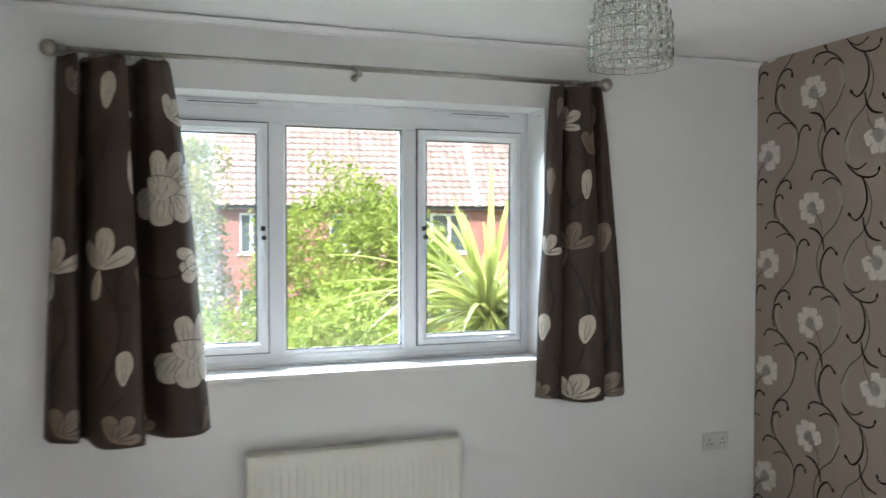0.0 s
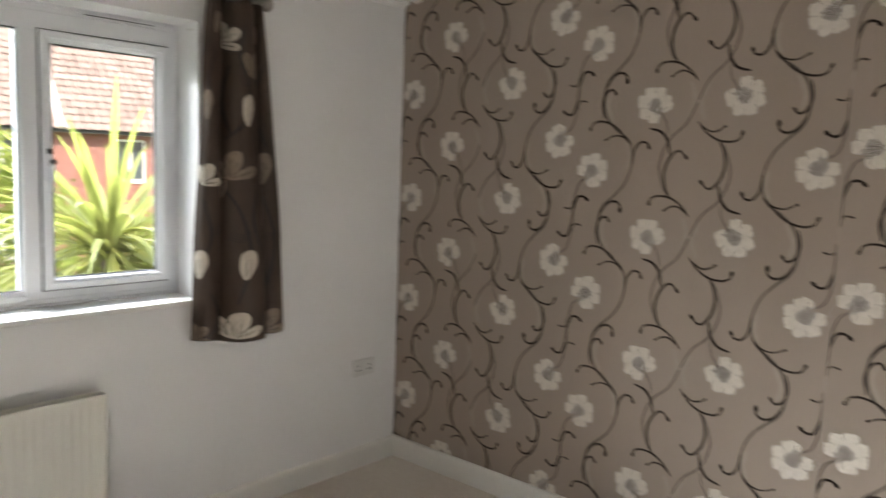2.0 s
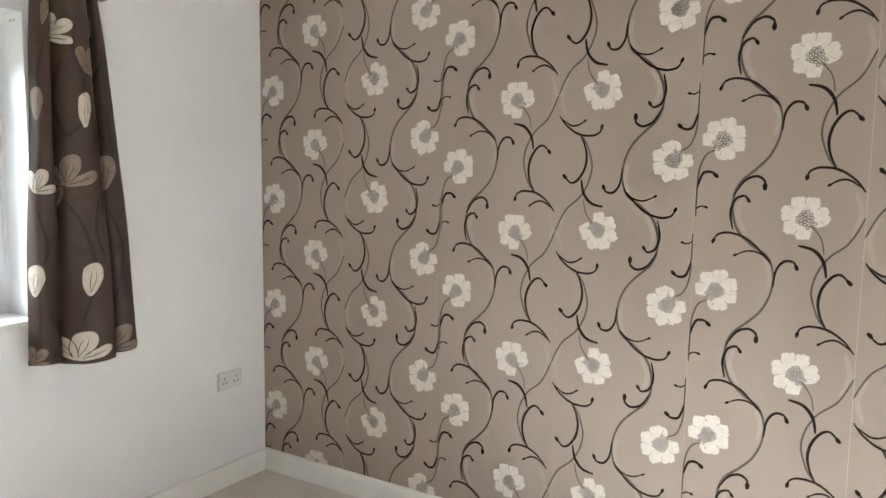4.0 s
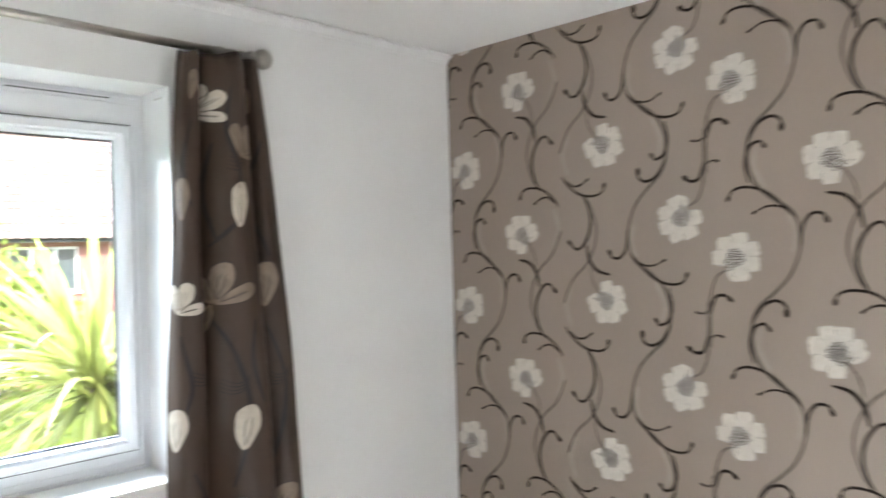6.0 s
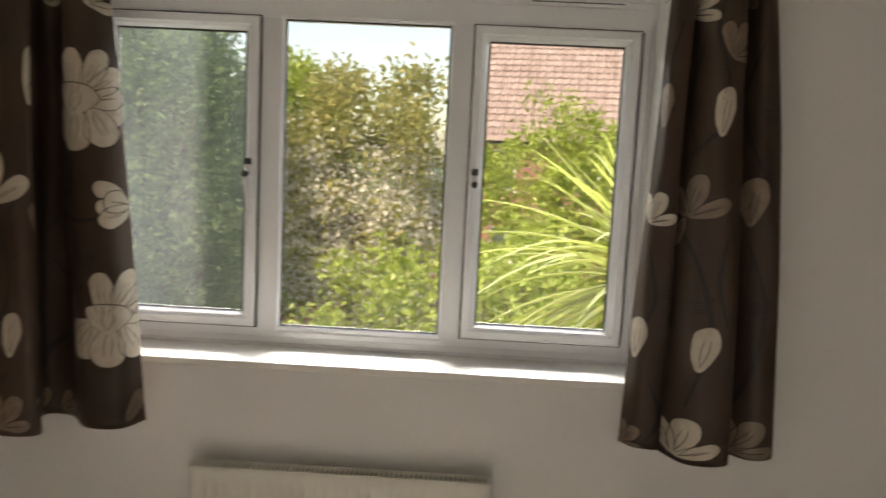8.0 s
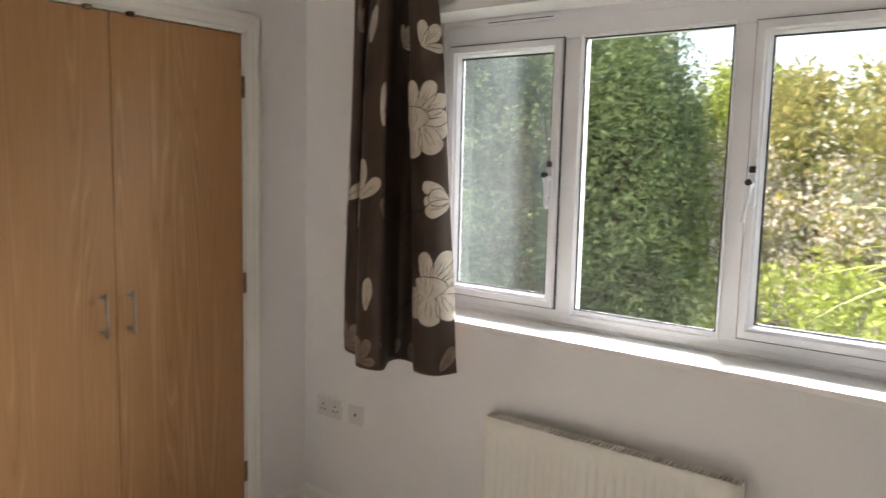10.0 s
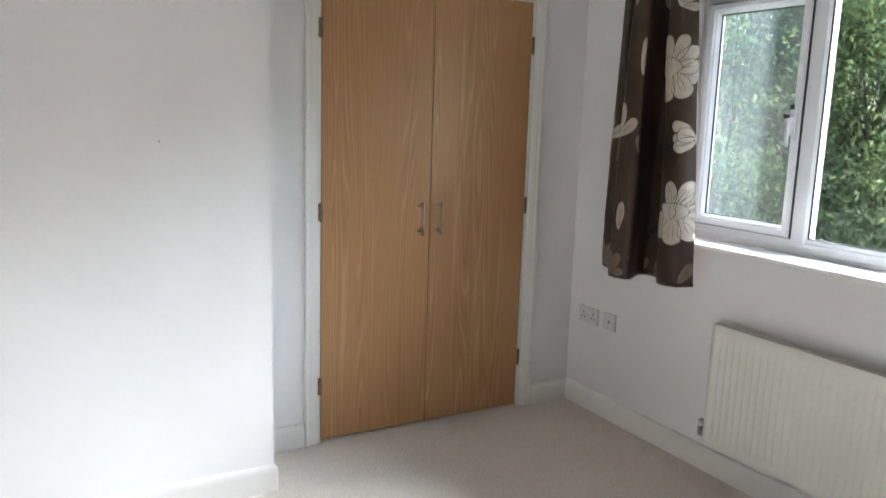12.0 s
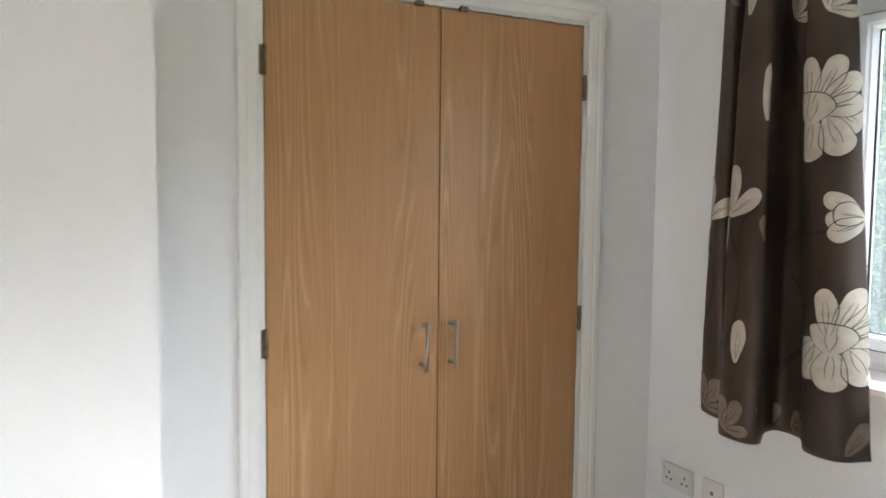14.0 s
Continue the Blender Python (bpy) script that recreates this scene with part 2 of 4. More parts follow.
def tile_clay():
    m, t, p = nodes_of("roof_tile_clay")
    info = t.nodes.new("ShaderNodeObjectInfo")
    g = t.nodes.new("ShaderNodeNewGeometry")
    s = t.nodes.new("ShaderNodeMath")
    s.operation = "ADD"
    t.links.new(info.outputs["Random"], s.inputs[0])
    t.links.new(g.outputs["Random Per Island"], s.inputs[1])
    f = t.nodes.new("ShaderNodeMath")
    f.operation = "FRACT"
    t.links.new(s.outputs[0], f.inputs[0])
    t.links.new(ramp(t, f.outputs[0], [(0.0, (0.235, 0.175, 0.158)), (0.5, (0.278, 0.212, 0.193)), (1.0, (0.318, 0.247, 0.227))]), p.inputs["Base Color"])
    p.inputs["Roughness"].default_value = 0.75
    bump(t, p, noise_of(t, coords(t), 40, 4), 0.4, 0.003)
    return m


M["clouded"] = clouded_glass()
M["cloth"], M["oak"], M["carpet"], M["glass"], M["bead_glass"], M["brick"], M["tile"] = curtain_cloth(), oak_laminate(), carpet_pile(), pane_glass(), bead_glass(), brickwork(), tile_clay()
M["leaf_bright"] = leafy("bright_shrub_leaf", [(0.0, (0.21, 0.29, 0.045)), (0.5, (0.32, 0.41, 0.075)), (1.0, (0.45, 0.51, 0.14))], 0.4, 0.5)
M["leaf_dark"] = leafy("evergreen_leaf", [(0.0, (0.065, 0.130, 0.055)), (0.6, (0.105, 0.185, 0.080)), (1.0, (0.18, 0.25, 0.085))], 0.5, 0.5)
# the evergreen leaf again, lightened in colour to lift two shaded trees
M["leaf_mid"] = leafy("evergreen_leaf_lightened", [(0.0, (0.105, 0.180, 0.082)), (0.6, (0.160, 0.245, 0.108)), (1.0, (0.25, 0.325, 0.125))], 0.6, 0.55)
M["leaf_olive"] = leafy("blossom_tree_leaf", [(0.0, (0.28, 0.30, 0.11)), (0.6, (0.41, 0.41, 0.15)), (1.0, (0.54, 0.47, 0.19))], 0.5, 0.6)
M["blossom"] = leafy("white_blossom", [(0.0, (0.60, 0.58, 0.52)), (1.0, (0.84, 0.81, 0.75))], 0.7, 0.5)
M["blade"] = leafy("palm_blade", [(0.0, (0.15, 0.18, 0.040)), (0.6, (0.27, 0.28, 0.075)), (1.0, (0.43, 0.40, 0.15))], 0.75, 0.45)
M["bark"] = plain("bark", (0.07, 0.05, 0.035), (0.15, 0.115, 0.085), 0.9, scale=9, stretch=(1, 1, 0.3), grain=40, relief=0.8, depth=0.01)
M["grass"] = plain("lawn", (0.045, 0.085, 0.02), (0.10, 0.14, 0.045), 0.9, scale=1.3, grain=60, relief=0.8, depth=0.02)
M["fascia"] = plain("white_fascia", (0.74, 0.73, 0.71), (0.80, 0.79, 0.77), 0.4)
M["farglass"] = plain("dark_window_glass", (0.05, 0.065, 0.075), (0.09, 0.11, 0.12), 0.06)
M["gutter"] = plain("black_gutter", (0.02, 0.02, 0.02), (0.035, 0.035, 0.035), 0.4)


# ---- mesh helpers ----
def box(bm, x0, y0, z0, x1, y1, z1, bevel=0.0, turn=None):
    vs = bmesh.ops.create_cube(bm, size=1.0)["verts"]
    for v in vs:
        v.co = Vector(((x0 + x1) / 2 + v.co.x * (x1 - x0), (y0 + y1) / 2 + v.co.y * (y1 - y0), (z0 + z1) / 2 + v.co.z * (z1 - z0)))
    if turn:
        bmesh.ops.transform(bm, matrix=turn, verts=vs)
    if bevel:
        edges = list({e for v in vs for e in v.link_edges})
        bmesh.ops.bevel(bm, geom=edges, offset=bevel, segments=2, profile=0.5, affect="EDGES")


def rod(bm, a, b, r, sides=12, r2=None):
    a, b = Vector(a), Vector(b)
    d = b - a
    m = Matrix.Translation((a + b) / 2) @ d.to_track_quat("Z", "Y").to_matrix().to_4x4()
    bmesh.ops.create_cone(bm, cap_ends=True, segments=sides, radius1=r, radius2=r if r2 is None else r2, depth=d.length, matrix=m)


def ball(bm, c, r, u=16, v=10):
    bmesh.ops.create_uvsphere(bm, u_segments=u, v_segments=v, radius=r, matrix=Matrix.Translation(c))


def tube(bm, path, r, sides=8):
    """A round tube along a path of points; r may be a list of radii."""
    path = [Vector(p) for p in path]
    rings = []
    for k, p in enumerate(path):
        d = (path[min(k + 1, len(path) - 1)] - path[max(k - 1, 0)]).normalized()
        q = d.to_track_quat("Z", "Y")
        rad = r[k] if isinstance(r, (list, tuple)) else r
        rings.append([bm.verts.new(p + q @ Vector((rad * math.cos(math.tau * s / sides), rad * math.sin(math.tau * s / sides), 0))) for s in range(sides)])
    for a, b in zip(rings, rings[1:]):
        for s in range(sides):
            bm.faces.new((a[s], a[(s + 1) % sides], b[(s + 1) % sides], b[s]))
    bm.faces.new(rings[0][::-1])
    bm.faces.new(rings[-1])


def ring(bm, x0, z0, x1, z1, profile):
    """A mitred rectangular frame in an xz plane; profile: closed loop of (inset, y)."""
    loops = []
    for o, y in profile:
        loops.append([bm.verts.new(c) for c in ((x0 + o, y, z0 + o), (x1 - o, y, z0 + o), (x1 - o, y, z1 - o), (x0 + o, y, z1 - o))])
    for a, b in zip(loops, loops[1:] + loops[:1]):
        for k in range(4):
            bm.faces.new((a[k], a[(k + 1) % 4], b[(k + 1) % 4], b[k]))


def sweep(bm, path, profile):
    """A moulding: profile of (out, z) swept along a plan polyline with mitred corners; out is to the left of the way."""
    n = len(path)
    rows = []
    for k in range(n):
        p = Vector(path[k])
        d0 = (Vector(path[k]) - Vector(path[k - 1])).normalized() if k else None
        d1 = (Vector(path[k + 1]) - Vector(path[k])).normalized() if k < n - 1 else None
        n0, n1 = (Vector((-d.y, d.x)) if d else None for d in (d0, d1))
        if n0 and n1:
            m = (n0 + n1).normalized()
            m = m / max(0.2, m.dot(n0))
        else:
            m = n0 or n1
        rows.append([bm.verts.new((p.x + m.x * o, p.y + m.y * o, z)) for o, z in profile])
    for a, b in zip(rows, rows[1:]):
        for s in range(len(profile)):
            bm.faces.new((a[s], a[(s + 1) % len(profile)], b[(s + 1) % len(profile)], b[s]))
    bm.faces.new(rows[0])
    bm.faces.new(rows[-1][::-1])


def part(name, bm, material, parent=None, label="", smooth=False):
    me = bpy.data.meshes.new(name)
    bmesh.ops.recalc_face_normals(bm, faces=bm.faces)
    bm.to_mesh(me)
    bm.free()
    me.materials.append(M[material])
    if smooth:
        me.polygons.foreach_set("use_smooth", [True] * len(me.polygons))
    ob = new(name, me)
    if parent:
        ob.parent = parent
        ob.matrix_parent_inverse = parent.matrix_basis.inverted()
    if label:
        ob["label"] = label
    return ob


def thing(name, label, category, at=(0, 0, 0), group="", kind=""):
    ob = new(name)
    ob.empty_display_size = 0.05
    ob.location = at
    return tagged(ob, label, category, group, kind)


def boxes(name, rows, material, parent=None, label="", bevel=0.0):
    bm = bmesh.new()
    for r in rows:
        box(bm, *r, bevel=bevel)
    return part(name, bm, material, parent, label)


def spline(pts, n=6):
    """Points along a smooth curve through pts."""
    pts = [Vector(p) for p in pts]
    out = []
    for k in range(len(pts) - 1):
        p0, p1, p2, p3 = pts[max(k - 1, 0)], pts[k], pts[k + 1], pts[min(k + 2, len(pts) - 1)]
        for s in range(n):
            u = s / n
            out.append(0.5 * ((2 * p1) + (p2 - p0) * u + (2 * p0 - 5 * p1 + 4 * p2 - p3) * u * u + (3 * p1 - p0 - 3 * p2 + p3) * u ** 3))
    return out + [pts[-1]]


# ---- the room ----
CEIL, WEST, NEAR, NEAR_END, BACK = 2.392, -3.511, -3.17, -1.735, -3.62
WX0, WX1, WZ0, WZ1 = -2.91, -1.17, 0.985, 2.112      # window opening
DY0, DY1, DTOP = -1.412, -0.335, 2.048               # wardrobe doors

tagged(boxes("floor", [(-3.75, -3.80, -0.25, 0.15, 0.30, 0.0)], "carpet"), "pale beige cut-pile fitted carpet over the whole floor", "floor", kind="structure")
tagged(boxes("ceiling", [(-3.75, -3.80, CEIL, 0.15, 0.30, CEIL + 0.25)], "ceiling"), "plain white painted ceiling, slightly uneven", "ceiling", kind="structure")
tagged(boxes("wall_north", [(-3.75, 0, 0, WX0, 0.255, CEIL), (WX1, 0, 0, 0.15, 0.255, CEIL), (WX0, 0, 0, WX1, 0.255, WZ0 - 0.022), (WX0, 0, WZ1, WX1, 0.255, CEIL)], "wall"), "matt white painted window wall", "wall", kind="structure")
tagged(boxes("wall_west", [(-3.75, NEAR_END, 0, WEST, DY0 - 0.03, CEIL), (-3.75, DY1 + 0.03, 0, WEST, 0, CEIL), (-3.75, DY0 - 0.03, DTOP + 0.03, WEST, DY1 + 0.03, CEIL)], "wall"), "matt white painted wall round the wardrobe opening", "wall", kind="structure")
tagged(boxes("wall_west_pier", [(-3.75, BACK, 0, NEAR, NEAR_END, CEIL)], "wall"), "matt white painted wall stepping out into the room", "wall", kind="structure")
tagged(boxes("wall_south", [(-3.75, BACK - 0.18, 0, 0.15, BACK, CEIL)], "wall"), "plain matt white painted back wall", "wall", kind="structure")
wall_east = tagged(boxes("wall_east", [(0.001, BACK, 0, 0.15, 0, CEIL)], "wall"), "feature wall papered in taupe with cream flowers and dark scrolls", "wall", kind="structure")

SKIRT = [(0, 0), (0.015, 0), (0.015, 0.085), (0.013, 0.098), (0.008, 0.107), (0, 0.110)]


def skirting(name, path):
    bm = bmesh.new()
    sweep(bm, path, SKIRT)
    tagged(part(name, bm, "gloss"), "white gloss painted skirting board with a rounded top", "skirting board", kind="structure")


skirting("baseboard_pier", [(NEAR, BACK + 0.0), (NEAR, NEAR_END), (WEST, NEAR_END), (WEST, DY0 - 0.082)][::-1])
skirting("baseboard_north", [(WEST, DY1 + 0.082), (WEST, 0), (0, 0), (0, BACK), (NEAR, BACK)][::-1])

bm = bmesh.new()
sweep(bm, [(0.0, 0.0), (WEST, 0.0)], [(0, CEIL - 0.034), (0.005, CEIL - 0.034), (0.008, CEIL - 0.026), (0.022, CEIL - 0.014), (0.032, CEIL - 0.011), (0.032, CEIL - 0.005), (0, CEIL - 0.005)])
tagged(part("trim_ceiling", bm, "wall"), "narrow white filler bead between window wall and ceiling", "trim", kind="structure")

# wardrobe: lining, architrave, two flush doors
wardrobe = thing("wardrobe", "built-in wardrobe with two closed oak-effect doors, white frame", "wardrobe", (WEST, (DY0 + DY1) / 2, 0))
boxes("jamb", [(-3.70, DY0 - 0.03, 0, WEST - 0.004, DY0 - 0.003, DTOP + 0.03)], "gloss", wardrobe, "white painted door jamb")
boxes("jamb", [(-3.70, DY1 + 0.003, 0, WEST - 0.004, DY1 + 0.03, DTOP + 0.03)], "gloss", wardrobe, "white painted door jamb")
boxes("head_lining", [(-3.70, DY0 - 0.003, DTOP + 0.004, WEST - 0.004, DY1 + 0.003, DTOP + 0.03)], "gloss", wardrobe, "white painted head lining")
# black sheet added behind the doors: its colour gives the shade in their gaps
boxes("gap_backing", [(-3.72, DY0 - 0.03, 0.0, -3.702, DY1 + 0.03, DTOP + 0.03)], "dark", wardrobe)


def architrave():
    """A moulded frame round three sides, profile of (inset from the outer edge, proud of the wall)."""
    bm = bmesh.new()
    y0, y1, z1 = DY0 - 0.078, DY1 + 0.078, DTOP + 0.078
    rows = []
    for o, h in [(0, 0), (0, 0.016), (0.006, 0.019), (0.020, 0.019), (0.028, 0.014), (0.034, 0.014), (0.052, 0.009), (0.060, 0.004), (0.060, 0)]:
        x = WEST + h
        rows.append([bm.verts.new(c) for c in ((x, y0 + o, 0), (x, y0 + o, z1 - o), (x, y1 - o, z1 - o), (x, y1 - o, 0))])
    for a, b in zip(rows, rows[1:]):
        for k in range(3):
            bm.faces.new((a[k], a[k + 1], b[k + 1], b[k]))
    part("architrave", bm, "gloss", wardrobe, "white gloss moulded architrave")


architrave()
MEET = (DY0 + DY1) / 2


def wardrobe_door(y0, y1, handle_y, hinge_y, side):
    bm = bmesh.new()
    box(bm, -3.553, y0, 0.012, -3.515, y1, DTOP, bevel=0.0015)
    d = part("door", bm, "oak", wardrobe, "flush oak-effect laminate door, closed")
    bm = bmesh.new()
    rod(bm, (-3.474, handle_y, 0.945), (-3.474, handle_y, 1.098), 0.0062, 14)
    for z in (0.962, 1.081):
        rod(bm, (-3.515, handle_y, z), (-3.474, handle_y, z), 0.0055, 12)
        rod(bm, (-3.515, handle_y, z), (-3.5125, handle_y, z), 0.0085, 14)
    part("handle", bm, "handle", d, "satin nickel bar handle", True)
    for z in (0.270, 1.066, 1.845):
        bm = bmesh.new()
        rod(bm, (-3.508, hinge_y, z - 0.042), (-3.508, hinge_y, z + 0.042), 0.006, 10)
        for k in (-0.025, 0.0, 0.025):
            rod(bm, (-3.508, hinge_y, z + k - 0.001), (-3.508, hinge_y, z + k + 0.001), 0.0072, 10)
        box(bm, -3.5145, hinge_y - 0.003, z - 0.04, -3.5125, hinge_y + side * 0.013, z + 0.04)
        part("hinge", bm, "brass", d, "dulled butt hinge")
    cy = MEET - side * -0.075
    bm = bmesh.new()
    box(bm, -3.522, cy - 0.013, DTOP - 0.006, -3.503, cy + 0.013, DTOP + 0.010, bevel=0.002)
    part("catch", bm, "brass", d, "small dark ball catch")


wardrobe_door(DY0, MEET - 0.0021, MEET - 0.057, DY0 - 0.002, -1)
wardrobe_door(MEET + 0.0021, DY1, MEET + 0.043, DY1 + 0.002, 1)

# ---- window ----
window = thing("window_1", "white three-light uPVC window with two side casements, closed", "window", ((WX0 + WX1) / 2, 0.14, WZ0), kind="structure")
FY0, FY1, GY = 0.150, 0.225, 0.169


def window_frame():
    bm = bmesh.new()
    ring(bm, WX0, WZ0, WX1, WZ1, [(0, FY1), (0, FY0), (0.010, FY0), (0.013, FY0 + 0.004), (0.030, FY0 + 0.004), (0.036, FY0 + 0.014), (0.045, FY0 + 0.02), (0.045, FY1)])
    box(bm, WX0 + 0.03, FY0 + 0.002, 2.012, WX1 - 0.03, FY1 - 0.002, WZ1 - 0.03, bevel=0.003)
    box(bm, WX0 + 0.03, FY0 + 0.006, WZ0 + 0.02, WX1 - 0.03, 0.178, 1.052, bevel=0.003)
    part("window_frame", bm, "upvc", window)
    for x in (-2.336, -1.746):
        bm = bmesh.new()
        box(bm, x - 0.036, FY0 + 0.005, 1.030, x + 0.036, FY1 - 0.003, 2.05, bevel=0.006)
        part("mullion", bm, "upvc", window)
    bm = bmesh.new()
    ring(bm, -2.306, 1.029, -1.772, 2.026, [(0, 0.180), (0, FY0 - 0.002), (0.004, FY0 - 0.002), (0.009, FY0 + 0.006), (0.013, 0.163), (0.013, 0.180)])
    part("glazing_bead", bm, "upvc", window)
    bm = bmesh.new()
    box(bm, -2.30, GY, 1.035, -1.78, GY + 0.004, 2.02)
    pane = part("pane", bm, "glass", window)
    pane.visible_shadow = False
    bm = bmesh.new()
    ring(bm, -2.294, 1.051, -1.784, 2.0125, [(0, GY - 0.001), (0, GY - 0.007), (0.0055, GY - 0.006), (0.0055, GY - 0.001)])
    part("gasket", bm, "gasket", window)
    for x0, x1 in ((-2.70, -2.40), (-1.56, -1.26)):
        bm = bmesh.new()
        box(bm, x0, FY0 - 0.010, 2.083, x1, FY0 + 0.004, 2.103, bevel=0.003)
        vent = part("trickle_vent", bm, "upvc", window, "slim white trickle vent")
        boxes("slot", [(x0 + 0.012, FY0 - 0.0115, 2.0905, x1 - 0.012, FY0 - 0.0095, 2.0935)], "gasket", vent)


window_frame()


def casement(x0, x1, handle_x, lever, film):
    z0, z1 = 1.050, 2.014
    bm = bmesh.new()
    ring(bm, x0, z0, x1, z1, [(0, 0.200), (0, 0.136), (0.004, 0.132), (0.024, 0.132), (0.029, 0.140), (0.034, 0.142), (0.043, 0.160), (0.043, 0.180)])
    sash = part("sash", bm, "upvc", window, "white uPVC casement sash, closed")
    bm = bmesh.new()
    ring(bm, x0 - 0.005, z0 - 0.005, x1 + 0.005, z1 + 0.005, [(0, 0.158), (0, 0.1475), (0.006, 0.1475), (0.006, 0.158)])
    part("seal", bm, "gasket", sash)
    bm = bmesh.new()
    ring(bm, x0 + 0.042, z0 + 0.040, x1 - 0.042, z1 - 0.042, [(0, GY - 0.001), (0, GY - 0.008), (0.0065, GY - 0.007), (0.0065, GY - 0.001)])
    part("gasket", bm, "gasket", sash)
    bm = bmesh.new()
    box(bm, x0 + 0.035, GY, z0 + 0.035, x1 - 0.035, GY + 0.004, z1 - 0.035)
    g = part("pane", bm, film, sash)
    g.visible_shadow = False
    bm = bmesh.new()
    box(bm, handle_x - 0.012, 0.118, 1.46, handle_x + 0.012, 0.133, 1.575, bevel=0.005)
    rod(bm, (handle_x, 0.122, 1.525), (handle_x, 0.090, 1.525), 0.009, 14)
    tube(bm, [(handle_x + lever * k * 0.002, 0.090 + 0.004 * math.sin(k), 1.530 - 0.019 * k) for k in range(7)], [0.010, 0.010, 0.0095, 0.009, 0.0085, 0.008, 0.006], 10)
    h = part("handle", bm, "upvc", sash, "white lever window handle", True)
    bm = bmesh.new()
    rod(bm, (handle_x, 0.094, 1.535), (handle_x, 0.078, 1.535), 0.010, 14)
    part("lock_button", bm, "gasket", h, "black lock button")
    bm = bmesh.new()
    box(bm, handle_x - 0.010, 0.112, 1.563, handle_x + 0.010, 0.119, 1.583, bevel=0.002)
    part("screw_cover", bm, "gasket", h, "small black screw cover")


casement(-2.866, -2.370, -2.392, 1, "clouded")
casement(-1.712, -1.214, -1.692, -1, "glass")
bm = bmesh.new()
box(bm, WX0 + 0.001, -0.047, WZ0 - 0.020, WX1 - 0.001, FY0 + 0.004, WZ0 + 0.002, bevel=0.004)
part("window_sill", bm, "gloss", window, "white painted window board")
window.location.y += 0.025

# ---- radiator ----
def radiator():
    x0, x1, z0, z1, y0, y1 = -2.480, -1.600, 0.172, 0.683, -0.100, -0.038
    r = thing("radiator", "cream enamelled steel panel radiator hung under the window", "radiator", ((x0 + x1) / 2, -0.05, z0))
    # the fluted front: rows of (z, how far the flutes are pressed in)
    bm = bmesh.new()
    n, rows = 26, []
    pitch = (x1 - x0 - 0.05) / n
    for z, deep in ((z0, 0.0), (z0 + 0.035, 0.0), (z0 + 0.055, 1.0), (z1 - 0.065, 1.0), (z1 - 0.045, 0.0), (z1 - 0.006, 0.0), (z1, -0.6)):
        row = [bm.verts.new((x0, y0 + 0.006, z)), bm.verts.new((x0 + 0.004, y0, z))]
        for k in range(n):
            xa = x0 + 0.025 + k * pitch
            for f, d in ((0.06, 0), (0.18, 0.75), (0.32, 1), (0.68, 1), (0.82, 0.75), (0.94, 0)):
                row.append(bm.verts.new((xa + f * pitch, y0 + (0.006 * d * max(deep, 0) if deep >= 0 else 0.006), z)))
        row += [bm.verts.new((x1 - 0.004, y0, z)), bm.verts.new((x1, y0 + 0.006, z))]
        rows.append(row)
    for a, b in zip(rows, rows[1:]):
        for k in range(len(a) - 1):
            bm.faces.new((a[k], a[k + 1], b[k + 1], b[k]))
    box(bm, x0 + 0.002, y0 + 0.008, z0 + 0.002, x1 - 0.002, y0 + 0.020, z1 - 0.002)
    part("front_panel", bm, "radiator", r, "cream fluted steel front panel", True)
    bm = bmesh.new()
    box(bm, x0 + 0.01, y1 - 0.012, z0, x1 - 0.01, y1, z1, bevel=0.003)
    part("rear_panel", bm, "radiator", r)
    for xa, xb in ((x0 - 0.002, x0 + 0.0012), (x1 - 0.0012, x1 + 0.002)):
        bm = bmesh.new()
        box(bm, xa, y0 + 0.007, z0 + 0.01, xb, y1 - 0.002, z1 + 0.001, bevel=0.0005)
        part("side_cover", bm, "radiator", r)
    bm = bmesh.new()
    box(bm, x0, y0 + 0.006, z1 - 0.003, x1, y0 + 0.014, z1 + 0.003, bevel=0.001)
    box(bm, x0, y1 - 0.008, z1 - 0.003, x1, y1, z1 + 0.003, bevel=0.001)
    k = x0
    while k < x1 - 0.01:
        box(bm, k, y0 + 0.014, z1 - 0.002, k + 0.0045, y1 - 0.008, z1 + 0.0022)
        k += 0.0145
    part("top_grille", bm, "radiator", r, "slotted cream top grille")
    boxes("convector", [(x0 + 0.02, y0 + 0.022, z0 + 0.03, x1 - 0.02, y1 - 0.014, z1 - 0.03)], "cable", r)
    for x in (x0 + 0.15, x1 - 0.15):
        boxes("bracket", [(x, y1 - 0.004, z0 + 0.06, x + 0.03, 0.004, z1 - 0.06)], "radiator", r)
    # valves and pipes
    for x, s, name in ((x0, -1, "valve"), (x1, 1, "lockshield_valve")):
        bm = bmesh.new()
        rod(bm, (x - s * 0.01, -0.07, z0 + 0.03), (x + s * 0.035, -0.07, z0 + 0.03), 0.009, 12)
        rod(bm, (x + s * 0.035, -0.07, z0 + 0.012), (x + s * 0.035, -0.07, z0 + 0.055), 0.012, 12)
        rod(bm, (x + s * 0.035, -0.07, z0 + 0.016), (x + s * 0.035, 0.0, z0 + 0.016), 0.0075, 10)
        v = part(name, bm, "nickel", r, "dull chrome radiator valve with its pipe", True)
        bm = bmesh.new()
        rod(bm, (x + s * 0.035, -0.07, z0 + 0.055), (x + s * 0.035, -0.07, z0 + 0.082), 0.013, 12, 0.011)
        part("cap", bm, "plastic", v, "white valve cap", True)


radiator()


